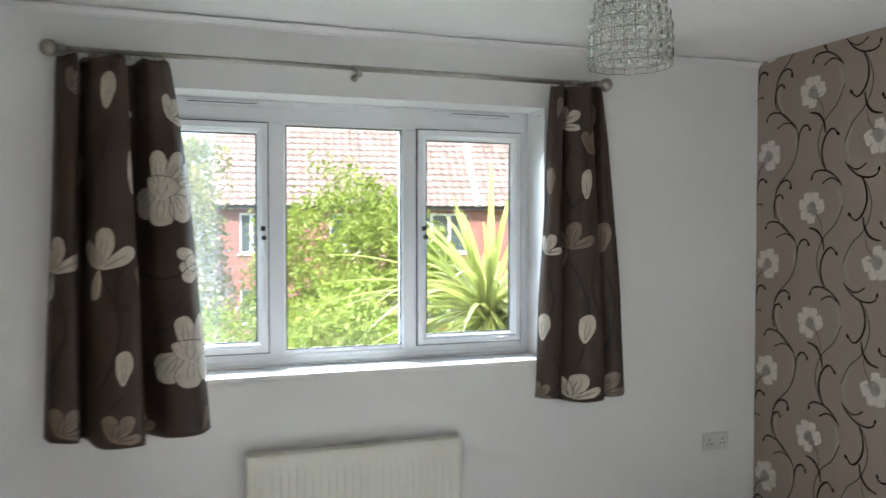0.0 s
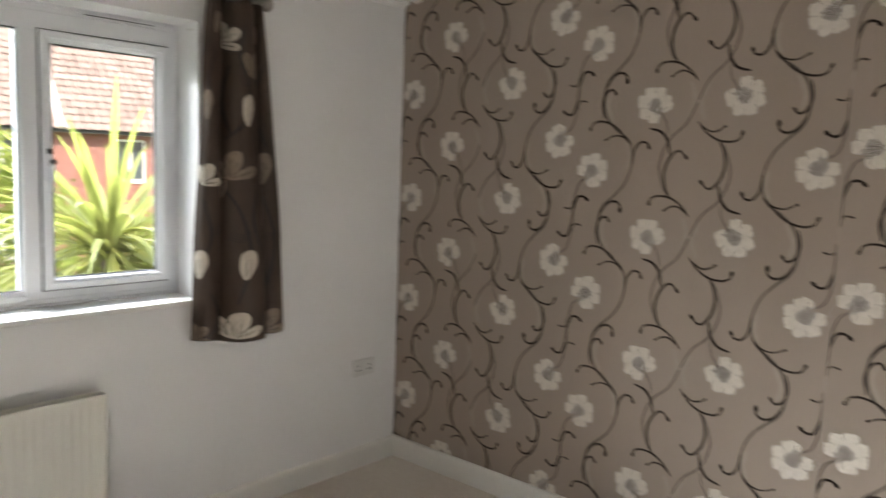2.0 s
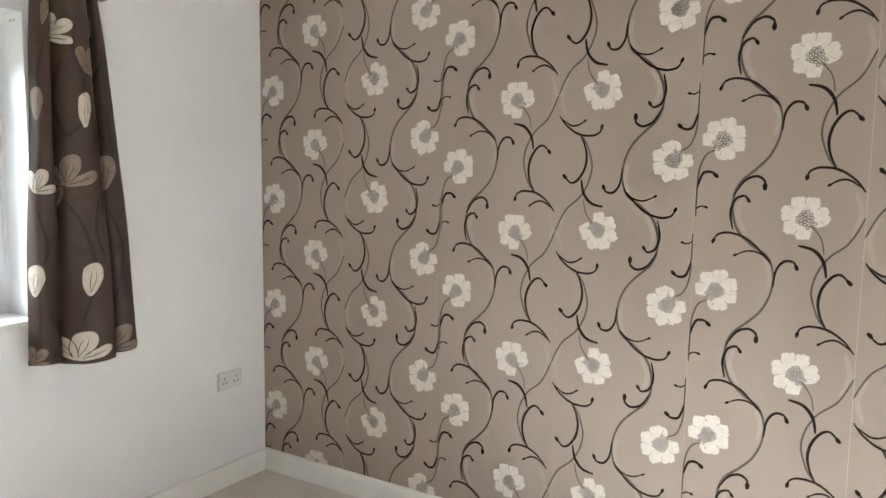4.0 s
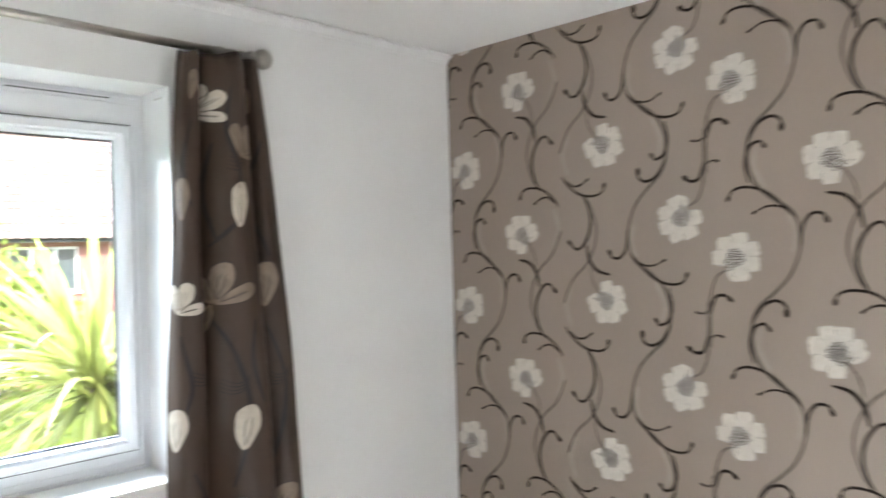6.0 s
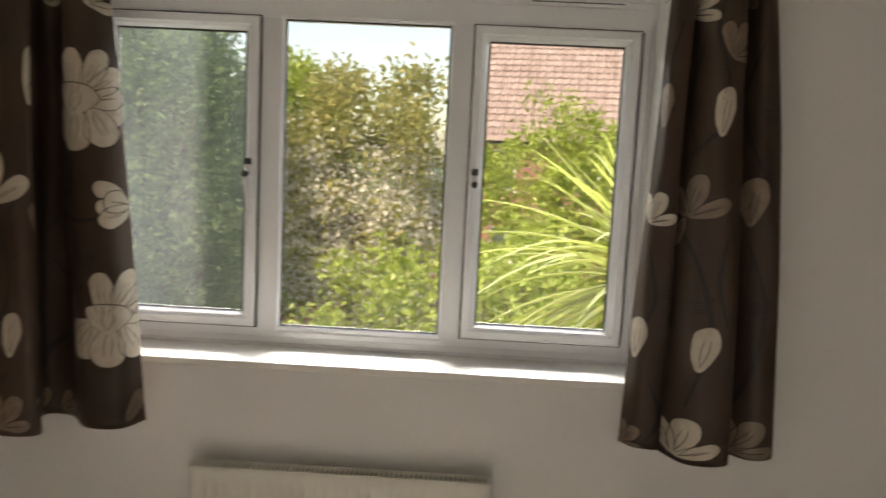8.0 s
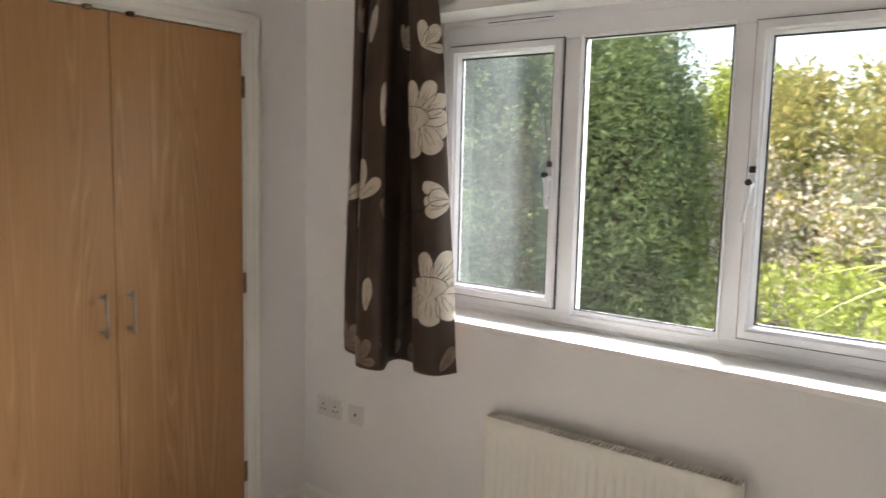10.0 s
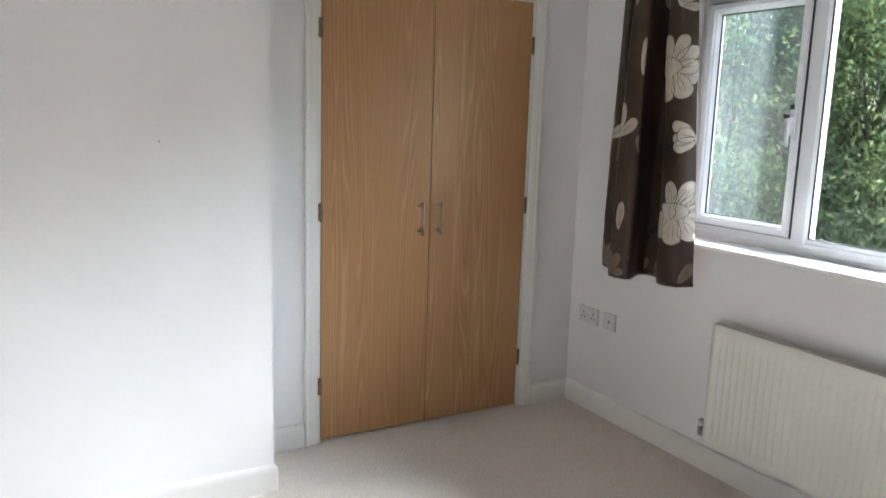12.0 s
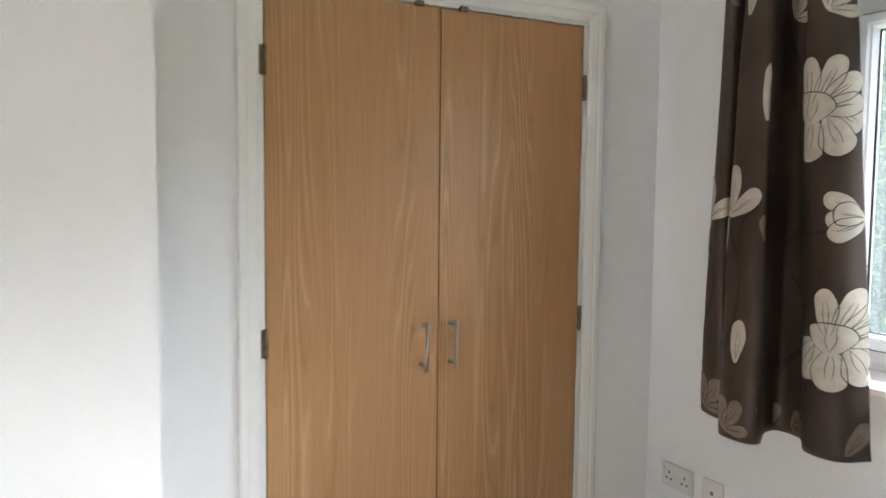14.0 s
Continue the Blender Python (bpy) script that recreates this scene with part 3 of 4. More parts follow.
# ---- sockets ----
def socket(x, z, wide, double, label):
    s = thing("socket", label, "wall socket", (x, 0, z), group="wall sockets")
    h = 0.086
    bm = bmesh.new()
    box(bm, x - wide / 2, -0.010, z - h / 2, x + wide / 2, 0.0015, z + h / 2, bevel=0.003)
    part("plate", bm, "plastic", s)
    for cx in ([x - wide / 4, x + wide / 4] if double else [x]):
        if double:
            boxes("pin_holes", [(cx - 0.003, -0.0108, z + 0.006, cx + 0.003, -0.0098, z + 0.016), (cx - 0.015, -0.0108, z - 0.014, cx - 0.007, -0.0098, z - 0.008), (cx + 0.007, -0.0108, z - 0.014, cx + 0.015, -0.0098, z - 0.008)], "dark", s)
            sx = cx + (0.026 if cx > x else -0.026)
            bm = bmesh.new()
            box(bm, sx - 0.005, -0.0135, z + 0.010, sx + 0.005, -0.009, z + 0.028, bevel=0.0015)
            part("switch", bm, "plastic", s)
        else:
            boxes("aerial_outlet", [(cx - 0.006, -0.012, z - 0.006, cx + 0.006, -0.0098, z + 0.006)], "cable", s)
    for cx in (x - wide * 0.41, x + wide * 0.41):
        bm = bmesh.new()
        rod(bm, (cx, -0.0112, z), (cx, -0.009, z), 0.0032, 10)
        part("screw", bm, "steel", s)


socket(-3.352, 0.499, 0.147, True, "white plastic double switched power socket beside an aerial plate")
socket(-3.193, 0.502, 0.088, False, "white plastic single aerial plate beside a power socket")
socket(-0.236, 0.527, 0.147, True, "white plastic double switched power socket near the papered wall")

# ---- curtain pole ----
POLE_Z, POLE_Y = 2.213, -0.090
pole = thing("curtain_pole", "brushed nickel curtain pole with ball ends over the window", "curtain pole", (-2.04, 0, POLE_Z))
bm = bmesh.new()
rod(bm, (-3.12, POLE_Y, POLE_Z), (-2.02, POLE_Y, POLE_Z), 0.0095, 16)
part("pole", bm, "nickel", pole, "", True)
bm = bmesh.new()
rod(bm, (-2.06, POLE_Y, POLE_Z), (-0.94, POLE_Y, POLE_Z), 0.0115, 16)
part("outer_pole", bm, "nickel", pole, "", True)
for x, s in ((-3.149, -1), (-0.911, 1)):
    bm = bmesh.new()
    ball(bm, (x, POLE_Y, POLE_Z), 0.031, 24, 16)
    rod(bm, (x - s * 0.028, POLE_Y, POLE_Z), (x - s * 0.055, POLE_Y, POLE_Z), 0.014, 16)
    rod(bm, (x - s * 0.040, POLE_Y, POLE_Z), (x - s * 0.045, POLE_Y, POLE_Z), 0.018, 16)
    part("finial", bm, "nickel", pole, "round brushed nickel ball finial", True)
for x in (-3.00, -2.035, -1.02):
    bm = bmesh.new()
    rod(bm, (x, 0.0, POLE_Z - 0.022), (x, -0.006, POLE_Z - 0.022), 0.015, 18)
    rod(bm, (x, -0.004, POLE_Z - 0.022), (x, POLE_Y, POLE_Z - 0.022), 0.007, 12)
    box(bm, x - 0.011, POLE_Y - 0.012, POLE_Z - 0.033, x + 0.011, POLE_Y + 0.012, POLE_Z - 0.006, bevel=0.003)
    part("bracket", bm, "nickel", pole, "", False)


def curtain_ring(x, lean):
    bm = bmesh.new()
    n, path = 18, []
    for k in range(n + 1):
        a = math.tau * k / n
        path.append((x + lean * math.sin(a), POLE_Y + 0.020 * math.cos(a), POLE_Z - 0.008 + 0.020 * math.sin(a)))
    tube(bm, path, 0.0022, 6)
    part("ring", bm, "nickel", pole, "", True)


for x in (-3.085, -3.06, -3.02, -2.965, -2.93, -2.885, -2.84, -2.80, -2.765):
    curtain_ring(x, random.uniform(-0.006, 0.006))
for x in (-1.085, -1.072, -1.058, -1.045, -1.03, -1.012, -0.985, -0.97):
    curtain_ring(x, random.uniform(-0.006, 0.006))


# ---- curtains ----
class Drape:
    """A hanging cloth, given by upright lines across it: each (x and distance from the wall at the top, the same at the foot)."""

    def __init__(self, lines, ztop, zfoot, pleats):
        self.lines, self.ztop, self.zfoot, self.pleats = [Vector(c) for c in lines], ztop, zfoot, pleats
        top = sum((a.xy - b.xy).length for a, b in zip(self.lines, self.lines[1:]))
        foot = sum((a.zw - b.zw).length for a, b in zip(self.lines, self.lines[1:]))
        self.span = 0.4 * top + 0.6 * foot

    def column(self, u):
        c, n = self.lines, len(self.lines) - 1
        f = min(max(u * n, 0.0), n - 1e-6)
        k = int(f)
        f -= k
        p0, p1, p2, p3 = (c[min(max(k + i, 0), n)] for i in (-1, 0, 1, 2))
        return 0.5 * ((2 * p1) + (p2 - p0) * f + (2 * p0 - 5 * p1 + 4 * p2 - p3) * f * f + (3 * p1 - p0 - 3 * p2 + p3) * f ** 3)

    def at(self, u, v):
        x0, o0, x1, o1 = self.column(u)
        e = v ** 0.75
        deep = v ** 0.5
        x, out = x0 * (1 - e) + x1 * e, o0 * (1 - deep) + o1 * deep
        pin = max(0.0, 1 - v / 0.17)
        # pinched heading, soft slanting creases, a hem that dips and curls
        out += self.pleats * pin * math.sin(u * math.tau * 6 + 1.0) * (0.6 + 0.4 * math.sin(u * 17))
        out += 0.0045 * math.sin(u * 30 + v * 7) * (1 - 0.5 * v) + 0.0030 * math.sin(u * 57 - v * 11) * math.sin(math.pi * v)
        x += 0.006 * math.sin(u * math.tau * 3 + 4 * v) * math.sin(math.pi * min(1, v * 1.3))
        z = self.ztop - v * (self.ztop - self.zfoot) + 0.006 * math.sin(u * 13 + 1) * v
        z -= 0.012 * pin * pin * (0.5 + 0.5 * math.sin(u * math.tau * 6 - 0.6))
        hem = max(0.0, (v - 0.965) / 0.035)
        out -= 0.004 * hem * hem
        return Vector((x, -out, z))

    def front(self, u, v, lift):
        a, b = self.at(min(u + 0.004, 1), v) - self.at(max(u - 0.004, 0), v), self.at(u, min(v + 0.004, 1)) - self.at(u, max(v - 0.004, 0))
        n = a.cross(b).normalized()
        if n.y > 0:
            n = -n
        return self.at(u, v) + n * lift

    def cloth(self, parent):
        bm = bmesh.new()
        nu, nv = 150, 64
        g = [[bm.verts.new(self.at(i / nu, j / nv)) for i in range(nu + 1)] for j in range(nv + 1)]
        for j in range(nv):
            for i in range(nu):
                bm.faces.new((g[j][i], g[j][i + 1], g[j + 1][i + 1], g[j + 1][i]))
        ob = part("cloth", bm, "cloth", parent, "brown satin cloth", True)
        m = ob.modifiers.new("thickness", "SOLIDIFY")
        m.thickness, m.offset = 0.003, 0.0
        return ob

    def patch(self, bm, outline, lift):
        """A flat print: an outline in (u, metres down), laid on the folds in fine rings about its middle."""
        h = self.ztop - self.zfoot
        c = sum((Vector(p) for p in outline), Vector((0, 0))) / len(outline)
        rows = []
        for k in range(1, 6):
            rows.append([bm.verts.new(self.front(*self.clip(c + (Vector(p) - c) * k / 5, h), lift)) for p in outline])
        mid = bm.verts.new(self.front(*self.clip(c, h), lift))
        n = len(outline)
        for s in range(n):
            bm.faces.new((mid, rows[0][s], rows[0][(s + 1) % n]))
            for a, b in zip(rows, rows[1:]):
                bm.faces.new((a[s], b[s], b[(s + 1) % n], a[(s + 1) % n]))

    def clip(self, p, h):
        return min(max(p.x, 0.002), 0.998), min(max(p.y / h, 0.002), 0.998)

    def line(self, bm, pts, wide, lift):
        h = self.ztop - self.zfoot
        pts = spline(pts, 8)
        rows = []
        for k, p in enumerate(pts):
            d = pts[min(k + 1, len(pts) - 1)] - pts[max(k - 1, 0)]
            d = Vector((d.x * self.span, d.y)).normalized()
            s = Vector((-d.y / self.span, d.x)) * wide * (0.35 + 0.65 * math.sin(math.pi * (k + 0.5) / (len(pts) + 0.0)))
            rows.append([bm.verts.new(self.front(*self.clip(p + s, h), lift)), bm.verts.new(self.front(*self.clip(p - s, h), lift))])
        for a, b in zip(rows, rows[1:]):
            bm.faces.new((a[0], b[0], b[1], a[1]))


def petal_outline(cx, cy, long, wide, turn, span, n=22):
    """A petal from its root at (cx, cy), long and wide in metres, turned by degrees from straight up; in (u, metres down)."""
    out = []
    c, s = math.cos(radians(turn)), math.sin(radians(turn))
    for k in range(n):
        a = math.tau * k / n
        y = 0.5 - 0.5 * math.cos(a)
        x = 0.5 * math.sin(a) * (0.55 + 0.75 * y) * (1 + 0.06 * math.sin(5 * a))
        px, py = x * wide, y * long
        out.append((cx + (px * c + py * s) / span, cy - (py * c - px * s)))
    return out


def magnolia(d, cream, vine, cx, cy, size, turn, petals):
    """A flower of overlapping petals with dark drawn edges; each petal: its root across and down, its lean, length and width."""
    c, s = math.cos(radians(turn)), math.sin(radians(turn))
    for k, (dx, dy, a, l, w) in enumerate(petals):
        px, py = cx + (dx * c - dy * s) * size / d.span, cy + (dx * s + dy * c) * size
        o = petal_outline(px, py, l * size, w * size, turn + a, d.span)
        d.patch(cream, o, 0.0030 + 0.0005 * k)
        d.line(vine, [Vector(p) for p in o[2:21:2]], 0.0014, 0.0036 + 0.0005 * k)
        if l > 0.3:
            root, tip = Vector((px, py)), Vector(o[11])
            for bend in (-0.03, 0.03):
                d.line(vine, [root.lerp(tip, 0.1), root.lerp(tip, 0.45) + Vector((bend * w * size / d.span * 4, 0)), root.lerp(tip, 0.72) + Vector((bend * w * size / d.span * 3, 0))], 0.0009, 0.0036 + 0.0005 * k)


# a full flower with a bowl in its middle, a half-open one seen from the side, a bud of two petals and a loose petal
BLOOM = [(-0.10, 0.08, -130, 0.52, 0.40), (0.30, 0.05, 118, 0.40, 0.36), (-0.16, 0.10, -158, 0.58, 0.42), (0.18, 0.12, 150, 0.56, 0.44), (0.02, 0.12, 182, 0.62, 0.42), (0.05, 0.10, 72, 0.62, 0.30), (0.05, 0.06, 48, 0.72, 0.30), (0.02, 0.04, 24, 0.74, 0.30), (-0.04, 0.05, -6, 0.66, 0.30), (0.0, 0.26, 2, 0.42, 0.56)]
SIDE = [(0.0, 0.0, -95, 0.62, 0.36), (0.0, 0.0, -62, 0.74, 0.34), (0.02, 0.0, -120, 0.66, 0.36), (0.0, 0.0, -80, 0.50, 0.40)]
TULIP = [(0.0, 0.0, -34, 0.80, 0.44), (0.02, 0.0, 12, 0.95, 0.46), (0.02, 0.0, 66, 0.90, 0.38), (-0.02, 0.02, 196, 0.70, 0.28)]
BUD = [(0.0, 0.0, -18, 0.86, 0.44), (0.0, 0.0, 24, 0.95, 0.50), (0.02, 0.0, 74, 0.80, 0.34)]
PETAL = [(0.0, 0.0, 4, 1.0, 0.50)]


def curtain(name_label, lines, ztop, zfoot, pleats, flowers, dim, vines, combs):
    c = thing("curtain", name_label, "curtain", ((lines[0][0] + lines[-1][0]) / 2, POLE_Y, ztop), group="pair of curtains")
    d = Drape(lines, ztop, zfoot, pleats)
    d.cloth(c)
    for some, colour, words in ((flowers, "cream", "cream printed magnolia flower"), (dim, "creamdim", "cream printed magnolia flower with fold shade in its colour")):
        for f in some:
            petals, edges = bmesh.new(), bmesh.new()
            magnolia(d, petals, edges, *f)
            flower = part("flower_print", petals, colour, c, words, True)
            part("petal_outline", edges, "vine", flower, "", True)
    for v in vines:
        bm = bmesh.new()
        d.line(bm, [Vector(p) for p in v], 0.0062, 0.0028)
        part("vine_print", bm, "vine", c, "dark printed stem", True)
    # small fans of four hooked strokes
    for u, down, lean in combs:
        bm = bmesh.new()
        for k in range(4):
            a = radians(lean)
            pts = [(0.0, 0.011 * k), (0.030, 0.006 + 0.010 * k), (0.052, -0.004 + 0.009 * k), (0.060, -0.022 + 0.007 * k)]
            d.line(bm, [Vector((u + (x * math.cos(a) - y * math.sin(a)) / d.span, down + x * math.sin(a) + y * math.cos(a))) for x, y in pts], 0.0016, 0.0026)
        part("stroke_print", bm, "vine", c, "fan of fine dark printed strokes", True)


curtain("brown satin curtain with cream magnolia print, hanging beside the wardrobe",
        [(-3.125, 0.075, -3.192, 0.030), (-3.105, 0.120, -3.155, 0.115), (-3.055, 0.130, -3.070, 0.135), (-3.060, 0.040, -3.078, 0.045), (-3.045, 0.050, -3.050, 0.055), (-3.005, 0.130, -2.985, 0.225), (-2.945, 0.150, -2.890, 0.262), (-2.895, 0.140, -2.838, 0.240), (-2.930, 0.060, -2.905, 0.130), (-2.920, 0.025, -2.915, 0.056), (-2.875, 0.035, -2.840, 0.060), (-2.830, 0.120, -2.760, 0.145), (-2.780, 0.135, -2.655, 0.158), (-2.752, 0.075, -2.614, 0.085)], 2.192, 0.806, 0.016,
        [(0.875, 0.46, 0.205, 8, BLOOM), (0.995, 0.76, 0.16, 4, SIDE), (0.915, 1.06, 0.20, 4, BLOOM), (0.40, 0.76, 0.155, -4, TULIP), (0.45, 1.17, 0.125, 4, PETAL), (0.53, 0.50, 0.17, 6, PETAL), (0.92, 0.22, 0.11, 20, BUD), (0.43, 0.20, 0.14, 8, PETAL), (0.08, 0.78, 0.14, -6, TULIP), (0.67, 0.20, 0.10, 10, BUD)],
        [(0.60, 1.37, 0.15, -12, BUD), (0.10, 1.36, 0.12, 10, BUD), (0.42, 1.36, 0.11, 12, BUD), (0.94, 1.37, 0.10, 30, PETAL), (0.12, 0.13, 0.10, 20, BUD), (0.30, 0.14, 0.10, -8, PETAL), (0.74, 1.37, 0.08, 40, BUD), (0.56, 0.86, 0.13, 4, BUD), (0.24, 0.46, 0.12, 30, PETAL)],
        [[(0.40, 0.78), (0.45, 0.92), (0.43, 1.08), (0.34, 1.28)], [(0.08, 0.80), (0.12, 0.98), (0.06, 1.20), (0.11, 1.30)], [(0.97, 0.77), (0.86, 0.80), (0.76, 0.79), (0.66, 0.86)], [(0.86, 1.10), (0.76, 1.14), (0.66, 1.24), (0.58, 1.36)], [(0.66, 1.20), (0.73, 1.16), (0.80, 1.10)], [(0.78, 0.42), (0.70, 0.34), (0.64, 0.20), (0.66, 0.06)], [(0.20, 0.08), (0.16, 0.30), (0.24, 0.48), (0.18, 0.64)], [(0.45, 0.24), (0.40, 0.40), (0.32, 0.52), (0.24, 0.60)], [(0.45, 0.60), (0.39, 0.66), (0.31, 0.66)], [(0.30, 0.82), (0.25, 1.00), (0.32, 1.16)], [(0.52, 0.72), (0.45, 0.80), (0.45, 0.96)], [(0.72, 0.92), (0.80, 1.00), (0.86, 0.98)], [(0.85, 0.05), (0.78, 0.16), (0.82, 0.28)], [(0.20, 1.02), (0.26, 1.18), (0.22, 1.32)]],
        [(0.86, 0.62, 200), (0.84, 0.88, 20), (0.44, 0.86, 40), (0.39, 1.20, 20), (0.40, 0.32, 0), (0.22, 0.36, 10), (0.90, 1.30, 30), (0.12, 1.12, 20), (0.62, 0.62, 160)])
curtain("narrow brown satin curtain with cream magnolia print, bunched together",
        [(-1.185, 0.085, -1.240, 0.062), (-1.172, 0.125, -1.205, 0.110), (-1.138, 0.120, -1.138, 0.110), (-1.145, 0.045, -1.152, 0.056), (-1.130, 0.055, -1.140, 0.075), (-1.105, 0.145, -1.090, 0.190), (-1.062, 0.160, -1.012, 0.215), (-1.028, 0.140, -0.972, 0.190), (-1.052, 0.065, -1.020, 0.110), (-1.045, 0.030, -1.025, 0.048), (-1.012, 0.040, -0.965, 0.055), (-0.982, 0.125, -0.895, 0.130), (-0.952, 0.125, -0.832, 0.128), (-0.936, 0.080, -0.810, 0.070)], 2.198, 0.822, 0.018,
        [(0.405, 1.12, 0.125, 6, PETAL), (0.36, 1.36, 0.12, -8, BUD), (0.425, 0.50, 0.13, 4, PETAL), (0.04, 1.12, 0.12, 0, PETAL), (0.31, 0.17, 0.10, 35, BUD), (0.05, 0.74, 0.10, 0, BUD)],
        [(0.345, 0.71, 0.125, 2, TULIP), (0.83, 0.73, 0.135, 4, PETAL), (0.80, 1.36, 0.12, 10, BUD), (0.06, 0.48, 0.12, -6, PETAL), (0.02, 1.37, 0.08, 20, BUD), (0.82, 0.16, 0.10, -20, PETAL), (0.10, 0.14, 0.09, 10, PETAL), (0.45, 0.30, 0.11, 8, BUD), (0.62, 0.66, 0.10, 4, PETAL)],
        [[(0.33, 0.74), (0.40, 0.86), (0.43, 1.02), (0.38, 1.22)], [(0.47, 0.76), (0.45, 0.88), (0.48, 1.00)], [(0.44, 0.10), (0.40, 0.22), (0.44, 0.36), (0.40, 0.44)], [(0.34, 0.55), (0.40, 0.50), (0.46, 0.46)], [(0.83, 0.78), (0.88, 0.96), (0.83, 1.16), (0.78, 1.28)], [(0.06, 0.80), (0.10, 0.94), (0.06, 1.04)], [(0.86, 0.24), (0.80, 0.40), (0.86, 0.58)], [(0.10, 0.20), (0.06, 0.32), (0.10, 0.44)], [(0.36, 0.26), (0.33, 0.40), (0.36, 0.54)], [(0.70, 0.90), (0.76, 1.05), (0.70, 1.20)], [(0.10, 1.18), (0.14, 1.28), (0.10, 1.36)]],
        [(0.36, 0.92, 15), (0.40, 0.30, 10), (0.86, 0.42, 0), (0.82, 0.92, 20), (0.10, 0.90, 10), (0.46, 1.26, 30)])


# ---- pendant lamp ----
def pendant():
    cx, cy, z0 = -1.605, -1.380, 1.992
    p = thing("pendant_lamp", "wire basket pendant lamp shade threaded with clear glass beads", "ceiling lamp", (cx, cy, CEIL))
    profile = [(0.106, 0.0), (0.1065, 0.016), (0.107, 0.045), (0.105, 0.080), (0.104, 0.112), (0.095, 0.142), (0.084, 0.170), (0.070, 0.194), (0.052, 0.212), (0.030, 0.222)]
    for r, h in profile[:-1]:
        bm = bmesh.new()
        tube(bm, [(cx + r * math.cos(math.tau * k / 40), cy + r * math.sin(math.tau * k / 40), z0 + h + 0.001 * math.sin(k * 1.7)) for k in range(41)], 0.0013, 5)
        part("hoop", bm, "wire", p, "", True)
    n = 22
    for s in range(n):
        a = math.tau * s / n
        bm = bmesh.new()
        tube(bm, [(cx + r * math.cos(a), cy + r * math.sin(a), z0 + h) for r, h in profile], 0.0011, 5)
        part("rib", bm, "wire", p, "", True)
    bm = bmesh.new()
    bmesh.ops.create_uvsphere(bm, u_segments=10, v_segments=7, radius=1.0)
    for f in bm.faces:
        f.smooth = True
    one = bpy.data.meshes.new("bead")
    bm.to_mesh(one)
    bm.free()
    one.materials.append(M["bead_glass"])
    for (r0, h0), (r1, h1) in zip(profile[1:-2], profile[2:-1]):
        for s in range(n):
            a = math.tau * (s + 0.5) / n + random.uniform(-0.02, 0.02)
            r, h = (r0 + r1) / 2 - 0.001, (h0 + h1) / 2
            w = min(math.pi * r / n * 0.82, 0.0125)
            m = Matrix.Translation((cx + r * math.cos(a), cy + r * math.sin(a), z0 + h)) @ Matrix.Rotation(a, 4, "Z") @ Matrix.Rotation(random.uniform(-0.2, 0.2), 4, "X") @ Matrix.Diagonal((0.0055, w, min((h1 - h0) * 0.42, 0.012), 1))
            b = new("bead", one)
            b.parent = p
            b.matrix_parent_inverse = p.matrix_basis.inverted()
            b.matrix_basis = m
    bm = bmesh.new()
    rod(bm, (cx, cy, z0 + 0.165), (cx, cy, z0 + 0.235), 0.018, 18)
    rod(bm, (cx, cy, z0 + 0.218), (cx, cy, z0 + 0.226), 0.034, 20)
    part("lamp_holder", bm, "plastic", p, "white lamp holder", True)
    bm = bmesh.new()
    rod(bm, (cx, cy, z0 + 0.23), (cx, cy, CEIL - 0.02), 0.003, 8)
    part("flex", bm, "plastic", p, "white flex", True)
    bm = bmesh.new()
    rod(bm, (cx, cy, CEIL - 0.032), (cx, cy, CEIL), 0.036, 24, 0.048)
    part("ceiling_rose", bm, "plastic", p, "white ceiling rose", True)


pendant()

# ---- small things ----
bm = bmesh.new()
box(bm, NEAR + 0.0145, -2.252, 0.036, NEAR + 0.026, -2.232, 0.062, bevel=0.002)
tube(bm, spline([(NEAR + 0.021, -2.244, 0.048), (NEAR + 0.030, -2.27, 0.028), (NEAR + 0.035, -2.32, 0.008), (NEAR + 0.032, -2.40, 0.004), (NEAR + 0.028, -2.52, 0.004)]), 0.0032, 8)
tagged(part("aerial_cable", bm, "cable"), "short grey cable with a clip coming out of the skirting", "cable")
bm = bmesh.new()
rod(bm, (NEAR - 0.002, -2.129, 1.377), (NEAR + 0.004, -2.129, 1.377), 0.003, 10)
tagged(part("nail", bm, "brass"), "small dark nail stuck in the white wall", "nail")
bm = bmesh.new()
rod(bm, (-1.168, 0.05, 2.085), (-1.1725, 0.05, 2.085), 0.003, 8)
rod(bm, (-1.168, 0.075, 2.085), (-1.1725, 0.075, 2.085), 0.003, 8)
tagged(part("screw_holes", bm, "brass"), "two old screw holes in the window reveal", "screw hole")


# ---- wallpaper ----
STRIP, REPEAT = 0.530, 0.523


def flat_patch(bm, outline, x):
    bm.faces.new([bm.verts.new((x, -u, v)) for u, v in outline])


